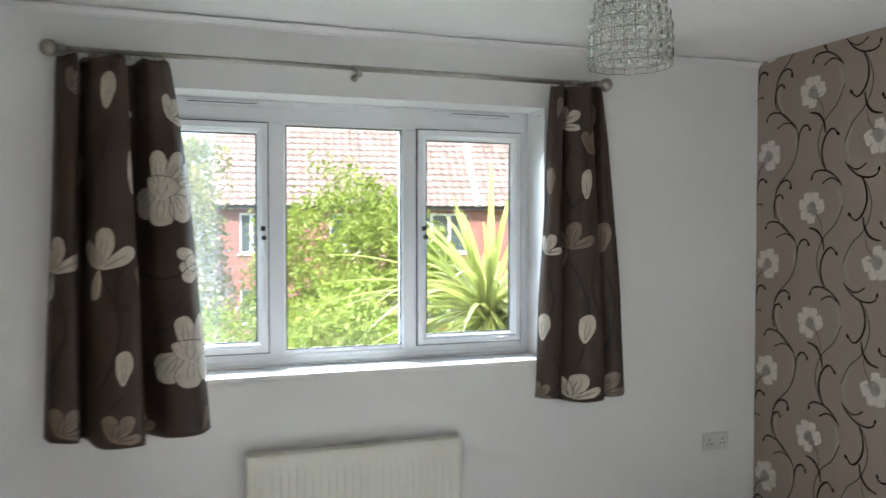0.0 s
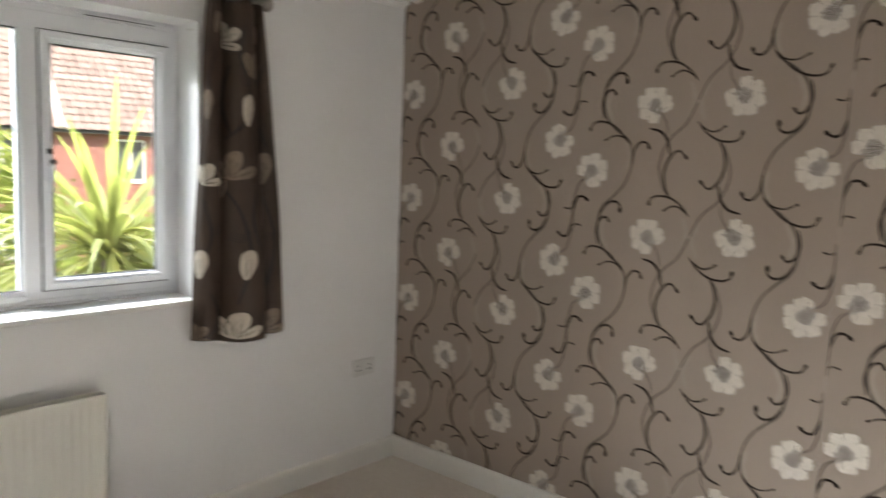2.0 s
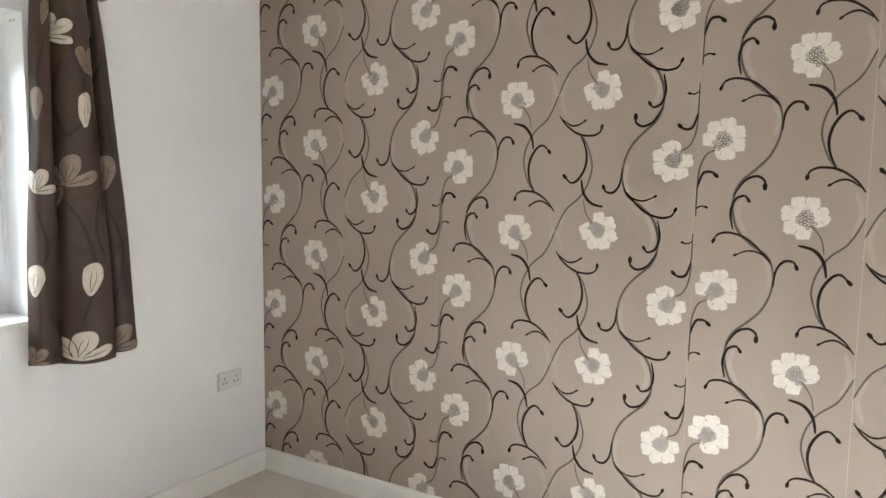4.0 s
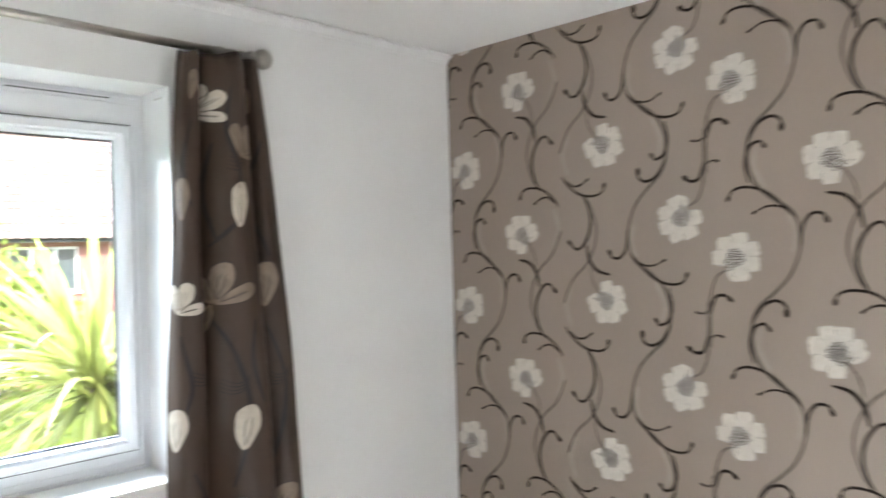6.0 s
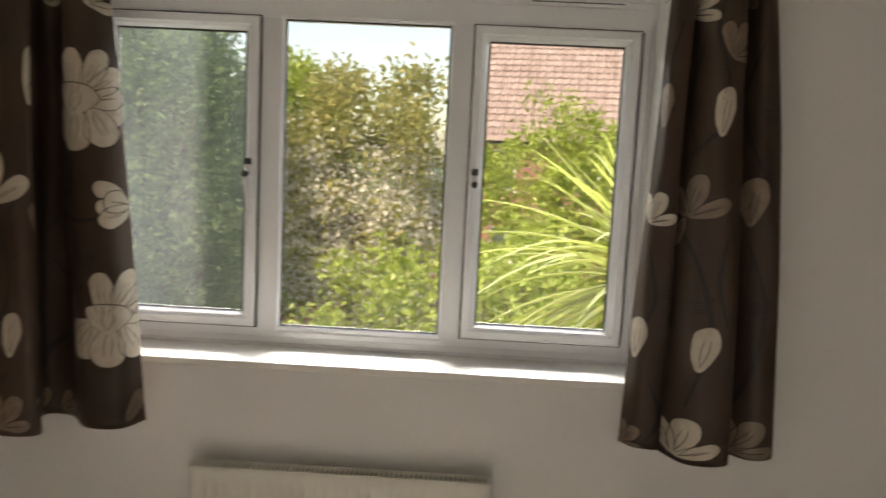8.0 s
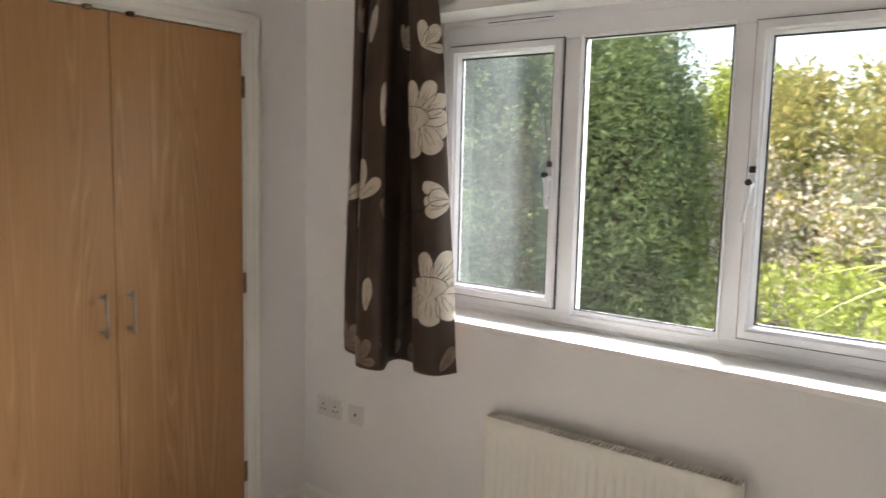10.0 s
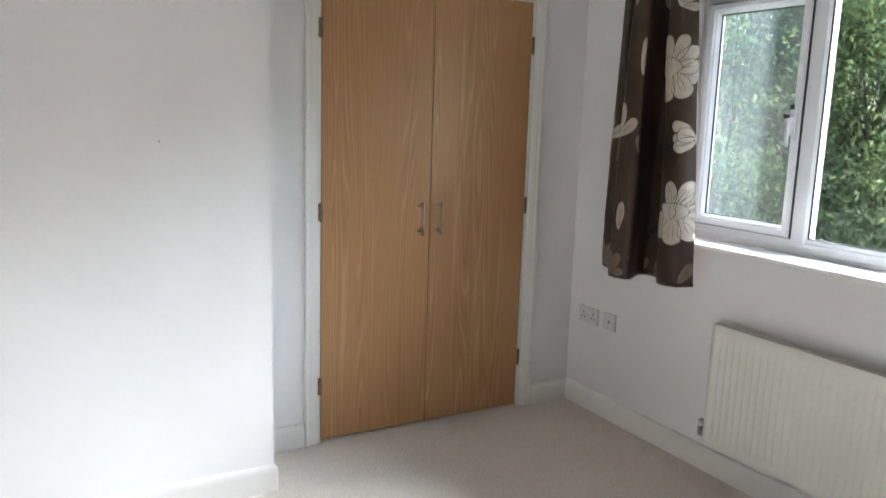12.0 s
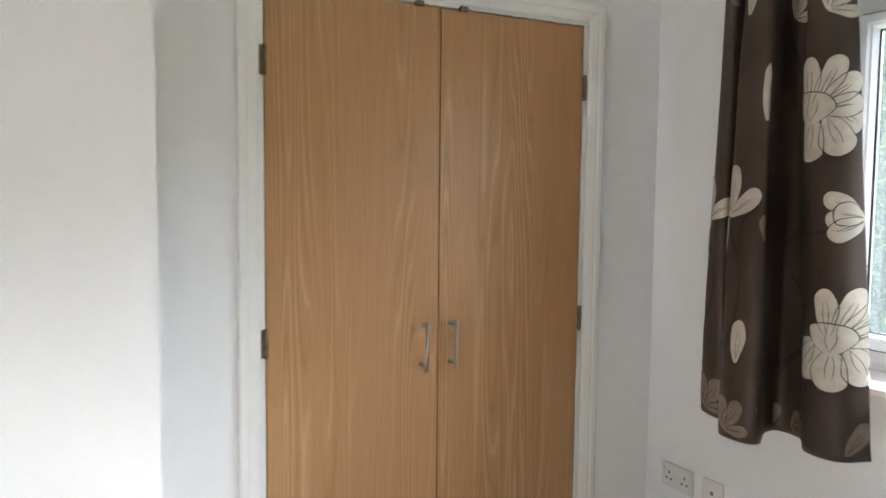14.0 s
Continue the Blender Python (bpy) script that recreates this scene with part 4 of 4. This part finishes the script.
def scroll(bm, pts, wide, x, knob=0.0, root=0.25):
    pts = spline([Vector(p) for p in pts], 7)
    n, rows = len(pts), []
    for k, p in enumerate(pts):
        d = (pts[min(k + 1, n - 1)] - pts[max(k - 1, 0)]).normalized()
        f = k / (n - 1)
        w = wide * (root + (1 - root) * math.sin(math.pi * min(1.0, 0.08 + 0.84 * f)) ** 0.8)
        s = Vector((-d.y, d.x)) * w
        rows.append([bm.verts.new((x, -(p.x + s.x), p.y + s.y)), bm.verts.new((x, -(p.x - s.x), p.y - s.y))])
    for a, b in zip(rows, rows[1:]):
        bm.faces.new((a[0], b[0], b[1], a[1]))
    if knob:
        e, d = pts[-1], (pts[-1] - pts[-4]).normalized()
        flat_patch(bm, [(e.x + knob * (1.3 * d.x * math.cos(a) - 0.75 * d.y * math.sin(a)), e.y + knob * (1.3 * d.y * math.cos(a) + 0.75 * d.x * math.sin(a))) for a in (math.tau * k / 12 for k in range(12))], x)


def paper_flower(petals, beads, cx, cy, turn, flip):
    """A round flower of ruffled petals; its beaded heart runs out into a notch where the stem joins, beside one curled petal."""
    def put(r, a, off=0.0):
        return cx + off * math.cos(turn) + r * math.cos(a), cy + off * math.sin(turn) + r * math.sin(a)
    n = 96
    out = []
    for k in range(n):
        a = math.tau * k / n
        lobe = abs(math.cos(3.5 * a + 0.25 * math.sin(2 * a + flip))) ** 0.5
        r = 0.056 + 0.0185 * lobe + 0.0030 * math.sin(11 * a + flip) + 0.0018 * math.sin(27 * a)
        gap = (a + math.pi) % math.tau - math.pi
        if -0.52 < gap < 0.30:
            f = abs(gap + 0.11) / 0.41
            r *= 0.34 + 0.66 * f ** 0.8
        out.append(put(r, a + turn))
    mid = petals.verts.new((-0.0030, -cx, cy))
    ring_ = [petals.verts.new((-0.0030, -u, v)) for u, v in out]
    for k in range(n):
        petals.faces.new((mid, ring_[k], ring_[(k + 1) % n]))
    # the curled petal
    u0, v0 = put(0.052, turn + 0.62)
    flat_patch(petals, [(u0 + 0.026 * math.cos(a) * (1 + 0.1 * math.sin(3 * a)), v0 + 0.021 * math.sin(a)) for a in (math.tau * k / 18 for k in range(18))], -0.0033)
    for q in range(7):
        a = turn + math.pi * (2 * q + 1) / 7
        scroll(beads, [put(0.044, a), put(0.053, a + 0.03), put(0.061, a)], 0.0007, -0.0034)
    for r, m in ((0.0, 1), (0.0125, 6), (0.0245, 11), (0.0345, 15)):
        for k in range(m):
            a = math.tau * (k + 0.5) / m + flip
            off = ((a + math.pi) % math.tau) - math.pi
            if r > 0.03 and not -1.0 < off < 0.5:
                continue
            u0, v0 = put(r * (0.92 + 0.12 * math.sin(3 * a + flip)), a + turn, 0.004)
            w = 6
            o = [beads.verts.new((-0.0038, -(u0 + 0.0071 * math.cos(math.tau * s / w)), v0 + 0.0062 * math.sin(math.tau * s / w))) for s in range(w)]
            i = [beads.verts.new((-0.0038, -(u0 + 0.0041 * math.cos(math.tau * s / w)), v0 + 0.0031 * math.sin(math.tau * s / w))) for s in range(w)]
            for s in range(w):
                beads.faces.new((o[s], o[(s + 1) % w], i[(s + 1) % w], i[s]))


def paper_repeat(ink, stem, pale, petals, beads, place, flip):
    """One repeat of the pattern; place(u, v) says where a point of the repeat comes to lie on the strip."""
    def c(*pts):
        return [place(*p) for p in pts]
    X = -0.0024
    scroll(ink, c((0.007, -0.089), (0.035, -0.125), (0.084, -0.158), (0.138, -0.165), (0.169, -0.153), (0.177, -0.133)), 0.0042, X, 0.0085)
    scroll(ink, c((0.019, -0.103), (0.055, -0.126), (0.085, -0.124), (0.110, -0.109)), 0.0036, X, 0.0060)
    scroll(ink, c((0.095, -0.167), (0.112, -0.200), (0.121, -0.248), (0.111, -0.296), (0.085, -0.334), (0.059, -0.343), (0.034, -0.320)), 0.0050, X, 0.0095)
    scroll(stem, c((0.080, -0.151), (0.113, -0.185), (0.132, -0.229), (0.143, -0.277), (0.136, -0.324), (0.119, -0.365), (0.093, -0.402), (0.049, -0.440), (0.024, -0.480), (0.002, -0.530)), 0.0034, -0.0018, 0, 0.75)
    scroll(ink, c((0.102, -0.330), (0.113, -0.381), (0.144, -0.418), (0.191, -0.430)), 0.0058, X)
    scroll(stem, c((0.113, -0.405), (0.124, -0.456), (0.156, -0.500)), 0.0021, -0.0018, 0, 0.7)
    scroll(stem, c((0.261, -0.300), (0.266, -0.345), (0.286, -0.388), (0.338, -0.424), (0.382, -0.468), (0.403, -0.530), (0.400, -0.592), (0.379, -0.638), (0.333, -0.681), (0.293, -0.726), (0.268, -0.783), (0.261, -0.835)), 0.0046, -0.0018, 0, 0.6)
    scroll(ink, c((0.261, -0.285), (0.254, -0.342), (0.231, -0.374), (0.203, -0.374), (0.192, -0.357)), 0.0045, X, 0.0090)
    scroll(ink, c((0.270, -0.362), (0.303, -0.394), (0.346, -0.402), (0.387, -0.385)), 0.0032, X, 0.0060)
    scroll(ink, c((0.275, -0.372), (0.343, -0.437), (0.403, -0.460), (0.446, -0.454), (0.462, -0.430)), 0.0042, X, 0.0080)
    scroll(ink, c((0.400, -0.473), (0.410, -0.529), (0.396, -0.575), (0.368, -0.589), (0.354, -0.575)), 0.0046, X, 0.0080)
    scroll(ink, c((0.402, -0.590), (0.370, -0.639), (0.333, -0.656), (0.307, -0.643), (0.304, -0.622)), 0.0046, X, 0.0105)
    scroll(stem, c((0.464, -0.745), (0.501, -0.726), (0.522, -0.672), (0.526, -0.602), (0.527, -0.511)), 0.0030, -0.0018, 0, 0.6)
    scroll(ink, c((0.526, -0.612), (0.509, -0.661), (0.482, -0.668), (0.465, -0.657)), 0.0050, X, 0.0095)
    scroll(ink, c((0.527, -0.537), (0.511, -0.548), (0.493, -0.545)), 0.0026, X, 0.0060)
    for pts in (((0.282, -0.270), (0.272, -0.330), (0.292, -0.375)), ((0.355, -0.455), (0.386, -0.520), (0.375, -0.575)), ((0.038, 0.055), (0.013, -0.015), (0.032, -0.085))):
        scroll(pale, c(*pts), 0.0085, -0.0012)
    for (u, v), t in (((0.178, 0.0), 140.0), ((0.443, -0.258), 52.0)):
        x, y = place(u, v)
        paper_flower(petals, beads, x, y, radians(t) + (math.pi if flip else 0), 0.7 + flip)


def paper_strip(k, start, phase, turned):
    """One hung length; every other one is turned end for end, as the pattern shows."""
    end = min(start + STRIP, -BACK)
    bm = bmesh.new()
    box(bm, -0.0006 - 0.0001 * (k % 2), -end + 0.0004, 0.112, 0.0008, -start - 0.0002, CEIL - 0.001)
    strip = part("wallpaper_strip", bm, "paper", wall_east, "length of taupe wallpaper with cream flowers and dark scrolls")
    layers = [bmesh.new() for _ in range(5)]
    for r in range(-5, 4):
        z = phase + r * REPEAT
        if turned:
            place = lambda u, v, z=z: (start + STRIP - u, z - v)
        else:
            place = lambda u, v, z=z: (start + u, z + v)
        paper_repeat(*layers, place, 1 if turned else 0)
    names = (("scroll_print", "ink"), ("stem_print", "stemink"), ("pale_print", "pale"), ("flower_print", "petal"), ("bead_print", "bead"))
    for bm, (name, mat_) in zip(layers, names):
        for co, no in (((0, 0, 0.112), (0, 0, -1)), ((0, 0, CEIL - 0.002), (0, 0, 1)), ((0, -start, 0), (0, 1, 0)), ((0, -end, 0), (0, -1, 0))):
            bmesh.ops.bisect_plane(bm, geom=bm.verts[:] + bm.edges[:] + bm.faces[:], plane_co=co, plane_no=no, clear_outer=True)
        ob = part(name, bm, mat_, strip)
        # printed sheets face into the room
        ob.data.flip_normals() if len(ob.data.polygons) and ob.data.polygons[0].normal.x > 0 else None


for k, (phase, turned) in enumerate(((2.191, True), (1.952, False), (1.839, True), (1.861, False), (1.946, True), (1.900, False), (2.05, True))):
    paper_strip(k, k * STRIP, phase, turned)

# ---- outdoors ----
GROUND = -2.65
bm = bmesh.new()
box(bm, -800, -400, GROUND - 0.2, 800, 1200, GROUND)
tagged(part("ground", bm, "grass"), "rough green lawn and gardens between the houses", "ground", kind="structure")
tagged(boxes("wall_outer", [(-3.75, 0.04, GROUND, 0.15, 0.255, -0.25)], "brick"), "red brick outer wall under the bedroom", "wall", kind="structure")


def leaf_mesh(name, tips, count, size, spread, material, parent, label, slim=0.5, droop=0.2, seed=1):
    """A crown: leaves scattered about the tips of its twigs, each a bent diamond of its own tilt."""
    rng = np.random.default_rng(seed)
    tips = np.asarray(tips)
    c = tips[rng.integers(0, len(tips), count)] + rng.normal(0, spread, (count, 3))
    a = rng.normal(0, 1, (count, 3))
    a[:, 2] -= droop
    a /= np.linalg.norm(a, axis=1, keepdims=True)
    b = np.cross(a, rng.normal(0, 1, (count, 3)))
    b /= np.linalg.norm(b, axis=1, keepdims=True)
    n = np.cross(a, b)
    s = size * rng.uniform(0.6, 1.3, (count, 1))
    v = np.stack([c - a * s, c + b * s * slim - n * s * 0.18, c + a * s, c - b * s * slim - n * s * 0.18], 1).reshape(-1, 3)
    k = np.arange(count)[:, None] * 4
    f = np.concatenate([k + [0, 1, 2], k + [0, 2, 3]])
    me = bpy.data.meshes.new(name)
    me.from_pydata(v.tolist(), [], f.tolist())
    me.materials.append(M[material])
    ob = new(name, me)
    ob.parent = parent
    ob.matrix_parent_inverse = parent.matrix_basis.inverted()
    ob["label"] = label
    ob["kind"] = "stuff"
    return ob


def crown_tips(c, r, n, seed, hollow=0.55, lumps=9):
    """Tips of twigs in an uneven crown about c with half-sizes r: lumps of their own size push the outline in and out."""
    rng = np.random.default_rng(seed)
    d = rng.normal(0, 1, (n, 3))
    d /= np.linalg.norm(d, axis=1, keepdims=True)
    lump = rng.normal(0, 1, (lumps, 3))
    lump /= np.linalg.norm(lump, axis=1, keepdims=True)
    size = rng.uniform(0.0, 0.38, lumps)
    reach = 0.78 + (np.clip((d @ lump.T - 0.72) / 0.28, 0, 1) * size).max(1)
    reach *= hollow + (1 - hollow) * rng.uniform(0, 1, n) ** 0.5
    return np.asarray(c) + d * reach[:, None] * np.asarray(r)


def limbs(bm, foot, c, tips, many, thick, rng):
    foot, c = Vector(foot), Vector(c)
    top = foot.lerp(c, 0.85)
    tube(bm, spline([foot, foot.lerp(top, 0.4) + Vector((rng.uniform(-0.1, 0.1), rng.uniform(-0.1, 0.1), 0)), top], 4), [thick * (1 - 0.06 * k) for k in range(9)], 9)
    for k in range(many):
        t = Vector(tips[rng.randrange(len(tips))])
        s = foot.lerp(top, rng.uniform(0.45, 1.0))
        m = s.lerp(t, 0.5) + Vector((rng.uniform(-0.15, 0.15), rng.uniform(-0.15, 0.15), rng.uniform(0, 0.2)))
        p = spline([s, m, t], 4)
        tube(bm, p, [thick * 0.35 * (1 - 0.1 * j) for j in range(len(p))], 6)


def broad_tree(name, label, foot, c, r, leaves, size, material, seed, tips=260, spread=0.11, blossom=0, thick=0.06, slim=0.5):
    rng = random.Random(seed)
    t = thing(name, label, "tree" if "tree" in name else "shrub", foot)
    pts = crown_tips(c, r, tips, seed)
    bm = bmesh.new()
    limbs(bm, foot, c, pts, 22, thick, rng)
    part("trunk", bm, "bark", t, "brown branching trunk", True)
    leaf_mesh("crown", pts, leaves, size, spread, material, t, "small green leaves", slim, seed=seed)
    if blossom:
        leaf_mesh("blossom", pts[pts[:, 2] < c[2] + 0.25 * r[2]], blossom, size * 0.62, spread * 1.1, "blossom", t, "clusters of white blossom", 0.8, seed=seed + 50)
    return t


broad_tree("garden_shrub", "tall bright yellow-green garden shrub in full sun", (-0.45, 7.3, GROUND), (-0.40, 7.3, 0.42), (1.75, 1.3, 2.15), 26000, 0.042, "leaf_bright", 11, 420, 0.10)
broad_tree("garden_shrub", "rounded bright green garden shrub below the window", (-1.25, 5.0, GROUND), (-1.2, 5.0, -0.35), (1.0, 0.9, 1.35), 10000, 0.040, "leaf_bright", 15, 280, 0.10)
broad_tree("garden_shrub", "low bright green garden shrub in full sun", (-2.5, 5.6, GROUND), (-2.45, 5.6, -0.75), (1.15, 1.0, 1.55), 11000, 0.042, "leaf_bright", 12, 300, 0.10)
broad_tree("garden_shrub", "low bright green garden shrub behind the palm", (0.9, 5.2, GROUND), (0.9, 5.2, -0.55), (1.3, 1.0, 1.45), 9000, 0.042, "leaf_bright", 13, 300, 0.10)
broad_tree("blossom_tree", "garden tree with olive leaves and white blossom", (-3.5, 9.3, GROUND), (-3.45, 9.3, 1.0), (1.55, 1.4, 2.6), 13000, 0.058, "leaf_olive", 21, 170, 0.15, 15000, 0.05)
broad_tree("garden_tree", "yellow-green garden tree behind the blossom", (-5.4, 12.5, GROUND), (-5.4, 12.5, 1.2), (1.7, 1.5, 2.9), 14000, 0.07, "leaf_bright", 14, 320, 0.16)
for k, (x, y, top, rx) in enumerate(((-5.9, 7.4, 4.6, 1.75), (-7.6, 5.6, 5.2, 1.9), (-9.0, 3.6, 5.0, 1.9), (-9.8, 1.4, 4.6, 1.8), (-7.9, 9.2, 6.0, 2.2))):
    h = (top - GROUND) / 2
    broad_tree("evergreen_tree", "dense dark evergreen tree at the garden edge", (x, y, GROUND), (x, y, top - h), (rx, rx, h * 0.98), 62000, 0.044, "leaf_mid" if k in (0, 4) else "leaf_dark", 31 + k, 700, 0.17, 0, 0.12, 0.42)


def palm(foot, top, seed):
    rng = random.Random(seed)
    p = thing("cordyline_palm", "spiky yellow-green cordyline palm on a bare trunk", "palm", foot)
    bm = bmesh.new()
    tube(bm, spline([foot, Vector(foot).lerp(Vector(top), 0.5) + Vector((0.05, 0.03, 0)), top], 6), 0.06, 10)
    part("trunk", bm, "bark", p, "bare brown trunk", True)
    for k in range(160):
        a = rng.uniform(0, math.tau)
        rise = math.sin(radians(rng.uniform(-30, 58)))
        long = rng.uniform(0.90, 1.55)
        flat = math.sqrt(1 - rise * rise)
        d = Vector((math.cos(a) * flat, math.sin(a) * flat, rise))
        side = d.cross(Vector((0, 0, 1))).normalized()
        bm = bmesh.new()
        rows, n = [], 9
        bend = rng.uniform(0.25, 0.70)
        base = Vector(top) + Vector((rng.uniform(-0.03, 0.03), rng.uniform(-0.03, 0.03), rng.uniform(-0.12, 0.1)))
        for j in range(n + 1):
            f = j / n
            c = base + d * (long * f) - Vector((0, 0, bend * f ** 2.4 * flat))
            w = 0.029 * (0.45 + 0.9 * f if f < 0.45 else 0.855 * (1 - (f - 0.45) / 0.55) ** 0.8 + 0.02)
            up = side.cross(d).normalized() * w * 0.45
            rows.append([bm.verts.new(c - side * w + up), bm.verts.new(c - up * 0.3), bm.verts.new(c + side * w + up)])
        for r0, r1 in zip(rows, rows[1:]):
            bm.faces.new((r0[0], r0[1], r1[1], r1[0]))
            bm.faces.new((r0[1], r0[2], r1[2], r1[1]))
        part("blade", bm, "blade", p, "", True)


palm((-0.60, 2.05, GROUND), (-0.60, 2.05, 0.95), 5)

# a low brick outbuilding behind the blossom
bm = bmesh.new()
box(bm, -6.0, 14.0, GROUND, -2.2, 14.3, 0.35, bevel=0.01)
box(bm, -6.05, 13.95, 0.35, -2.15, 14.35, 0.42, bevel=0.01)
tagged(part("garden_wall", bm, "brick"), "high red brick garden wall with a brick coping", "wall")


# ---- the house opposite ----
def house():
    o = Matrix.Translation((-1.95, 24.0, GROUND)) @ Matrix.Rotation(radians(-8.5), 4, "Z")
    h = new("house")
    h.matrix_basis = o
    h.empty_display_size = 0.5
    tagged(h, "two-storey red brick house with a brown clay pantile roof", "house")
    L, D, EAVE, RIDGE = 15.0, 8.0, 5.02, 9.25
    verge = 9.25

    def put(name, bm, material, parent=h, label="", smooth=False):
        ob = part(name, bm, material, None, label, smooth)
        ob.parent = parent
        return ob
    # front wall with its openings left free
    wins = [(0.95, 1.75, 3.32, 4.72), (8.0 - 1.0, 8.0 + 0.95, 3.32, 4.72), (4.0, 5.1, 3.32, 4.72), (11.0, 12.0, 3.32, 4.72), (0.95, 2.2, 0.85, 2.1), (7.0, 8.9, 0.85, 2.1)]
    bm = bmesh.new()
    xs = sorted({0.0, L, *[w[0] for w in wins], *[w[1] for w in wins]})
    zs = sorted({0.0, EAVE, *[w[2] for w in wins], *[w[3] for w in wins]})
    for xa, xb in zip(xs, xs[1:]):
        for za, zb in zip(zs, zs[1:]):
            mx, mz = (xa + xb) / 2, (za + zb) / 2
            if not any(w[0] < mx < w[1] and w[2] < mz < w[3] for w in wins):
                box(bm, xa, 0, za, xb, 0.25, zb)
    box(bm, 0, 0.25, 0, 0.25, D, EAVE)
    box(bm, L - 0.25, 0.25, 0, L, D, EAVE)
    box(bm, 0.25, D - 0.25, 0, L - 0.25, D, EAVE)
    for x in (0.0, L - 0.25):
        a = [bm.verts.new((x + dx, y, z)) for dx in (0, 0.25) for y, z in ((0, EAVE), (D, EAVE), (D / 2, RIDGE - 0.1))]
        bm.faces.new(a[:3])
        bm.faces.new(a[3:][::-1])
        for i, j in ((0, 1), (1, 2), (2, 0)):
            bm.faces.new((a[i], a[j], a[j + 3], a[i + 3]))
    put("wall", bm, "brick", h, "red brick wall")
    for x0, x1, z0, z1 in wins:
        bm = bmesh.new()
        ring(bm, x0, z0, x1, z1, [(0, 0.14), (0, 0.06), (0.07, 0.06), (0.07, 0.14)])
        n = 3 if x1 - x0 > 1.5 else 2
        for k in range(1, n):
            x = x0 + (x1 - x0) * k / n
            box(bm, x - 0.05, 0.06, z0, x + 0.05, 0.14, z1)
        box(bm, x0 - 0.08, -0.05, z0 - 0.06, x1 + 0.08, 0.10, z0)
        w = put("window", bm, "fascia", h, "white framed window")
        for k in range(n):
            bm = bmesh.new()
            box(bm, x0 + (x1 - x0) * k / n + 0.05, 0.10, z0 + 0.06, x0 + (x1 - x0) * (k + 1) / n - 0.05, 0.11, z1 - 0.06)
            put("pane", bm, "farglass", w)
    # eaves
    bm = bmesh.new()
    box(bm, -0.05, -0.28, EAVE - 0.16, L, -0.255, EAVE + 0.02)
    box(bm, -0.05, -0.255, EAVE - 0.16, L, 0.0, EAVE - 0.14)
    put("fascia", bm, "fascia", h, "white fascia and soffit")
    bm = bmesh.new()
    rod(bm, (-0.1, -0.33, EAVE - 0.03), (L, -0.33, EAVE - 0.03), 0.055, 10)
    put("gutter", bm, "gutter", h, "black half-round gutter")
    bm = bmesh.new()
    rod(bm, (0.12, -0.07, 0.0), (0.12, -0.07, EAVE - 0.2), 0.04, 10)
    put("downpipe", bm, "fascia", h, "white downpipe")
    # roof: a closed body, and pantiles on the slope that faces the garden
    slope = math.atan2(RIDGE - EAVE, D / 2)
    bm = bmesh.new()
    prof = [(-0.36, EAVE - 0.03), (D / 2, RIDGE + 0.33), (D + 0.36, EAVE - 0.03), (D + 0.36, EAVE - 0.10), (D / 2, RIDGE + 0.24), (-0.36, EAVE - 0.10)]
    ends = [[bm.verts.new((x, y, z - 0.06)) for y, z in prof] for x in (-0.12, L + 0.12)]
    for k in range(6):
        bm.faces.new((ends[0][k], ends[0][(k + 1) % 6], ends[1][(k + 1) % 6], ends[1][k]))
    bm.faces.new(ends[0])
    bm.faces.new(ends[1][::-1])
    roof = put("roof", bm, "gutter", h, "brown clay pantile roof")
    run = math.hypot(D / 2 + 0.36, RIDGE - EAVE + 0.36)
    a = math.atan2(RIDGE - EAVE + 0.36, D / 2 + 0.36)
    pitch, gauge = 0.30, 0.325
    wave = [(0.0, 0.012), (0.05, 0.046), (0.10, 0.052), (0.15, 0.030), (0.20, 0.010), (0.255, 0.004), (0.315, 0.012)]
    verts, faces = [], []
    for (x, z) in wave:
        verts += [(x, 0.0, z + 0.040), (x, gauge + 0.02, z), (x, 0.008, z + 0.022)]
    for k in range(len(wave) - 1):
        i = 3 * k
        faces += [(i, i + 3, i + 4, i + 1), (i + 2, i + 5, i + 3, i)]
    one = bpy.data.meshes.new("tile")
    one.from_pydata(verts, [], faces)
    one.materials.append(M["tile"])
    tilt = Matrix.Translation((0, -0.40, EAVE - 0.075)) @ Matrix.Rotation(a, 4, "X")
    rest_v, rest_f = [], []
    courses, across = int(run / gauge) + 1, int(L / pitch)
    for r in range(courses):
        for q in range(across):
            m = tilt @ Matrix.Translation((q * pitch - 0.1, r * gauge, 0.004 * math.sin(q * 12.9 + r * 7.3)))
            if r < 10 and q < 30:
                t = new("tile", one)
                t.parent = roof
                t.matrix_basis = m
            else:
                base = len(rest_v)
                rest_v += [tuple(m @ Vector(v)) for v in verts]
                rest_f += [tuple(base + i for i in f) for f in faces]
    me = bpy.data.meshes.new("tiles")
    me.from_pydata(rest_v, [], rest_f)
    me.materials.append(M["tile"])
    t = new("upper_tiles", me)
    t.parent = roof
    t["kind"] = "stuff"
    # white verge where the terrace steps
    bm = bmesh.new()
    box(bm, verge - 0.09, 0.0, 0.02, verge + 0.09, run, 0.14, turn=tilt)
    put("verge", bm, "fascia", h, "white verge strip running up the roof")
    bm = bmesh.new()
    rod(bm, (-0.15, D / 2, RIDGE + 0.24), (L + 0.12, D / 2, RIDGE + 0.24), 0.12, 12)
    put("ridge_tiles", bm, "tile", h, "clay ridge tiles")


house()
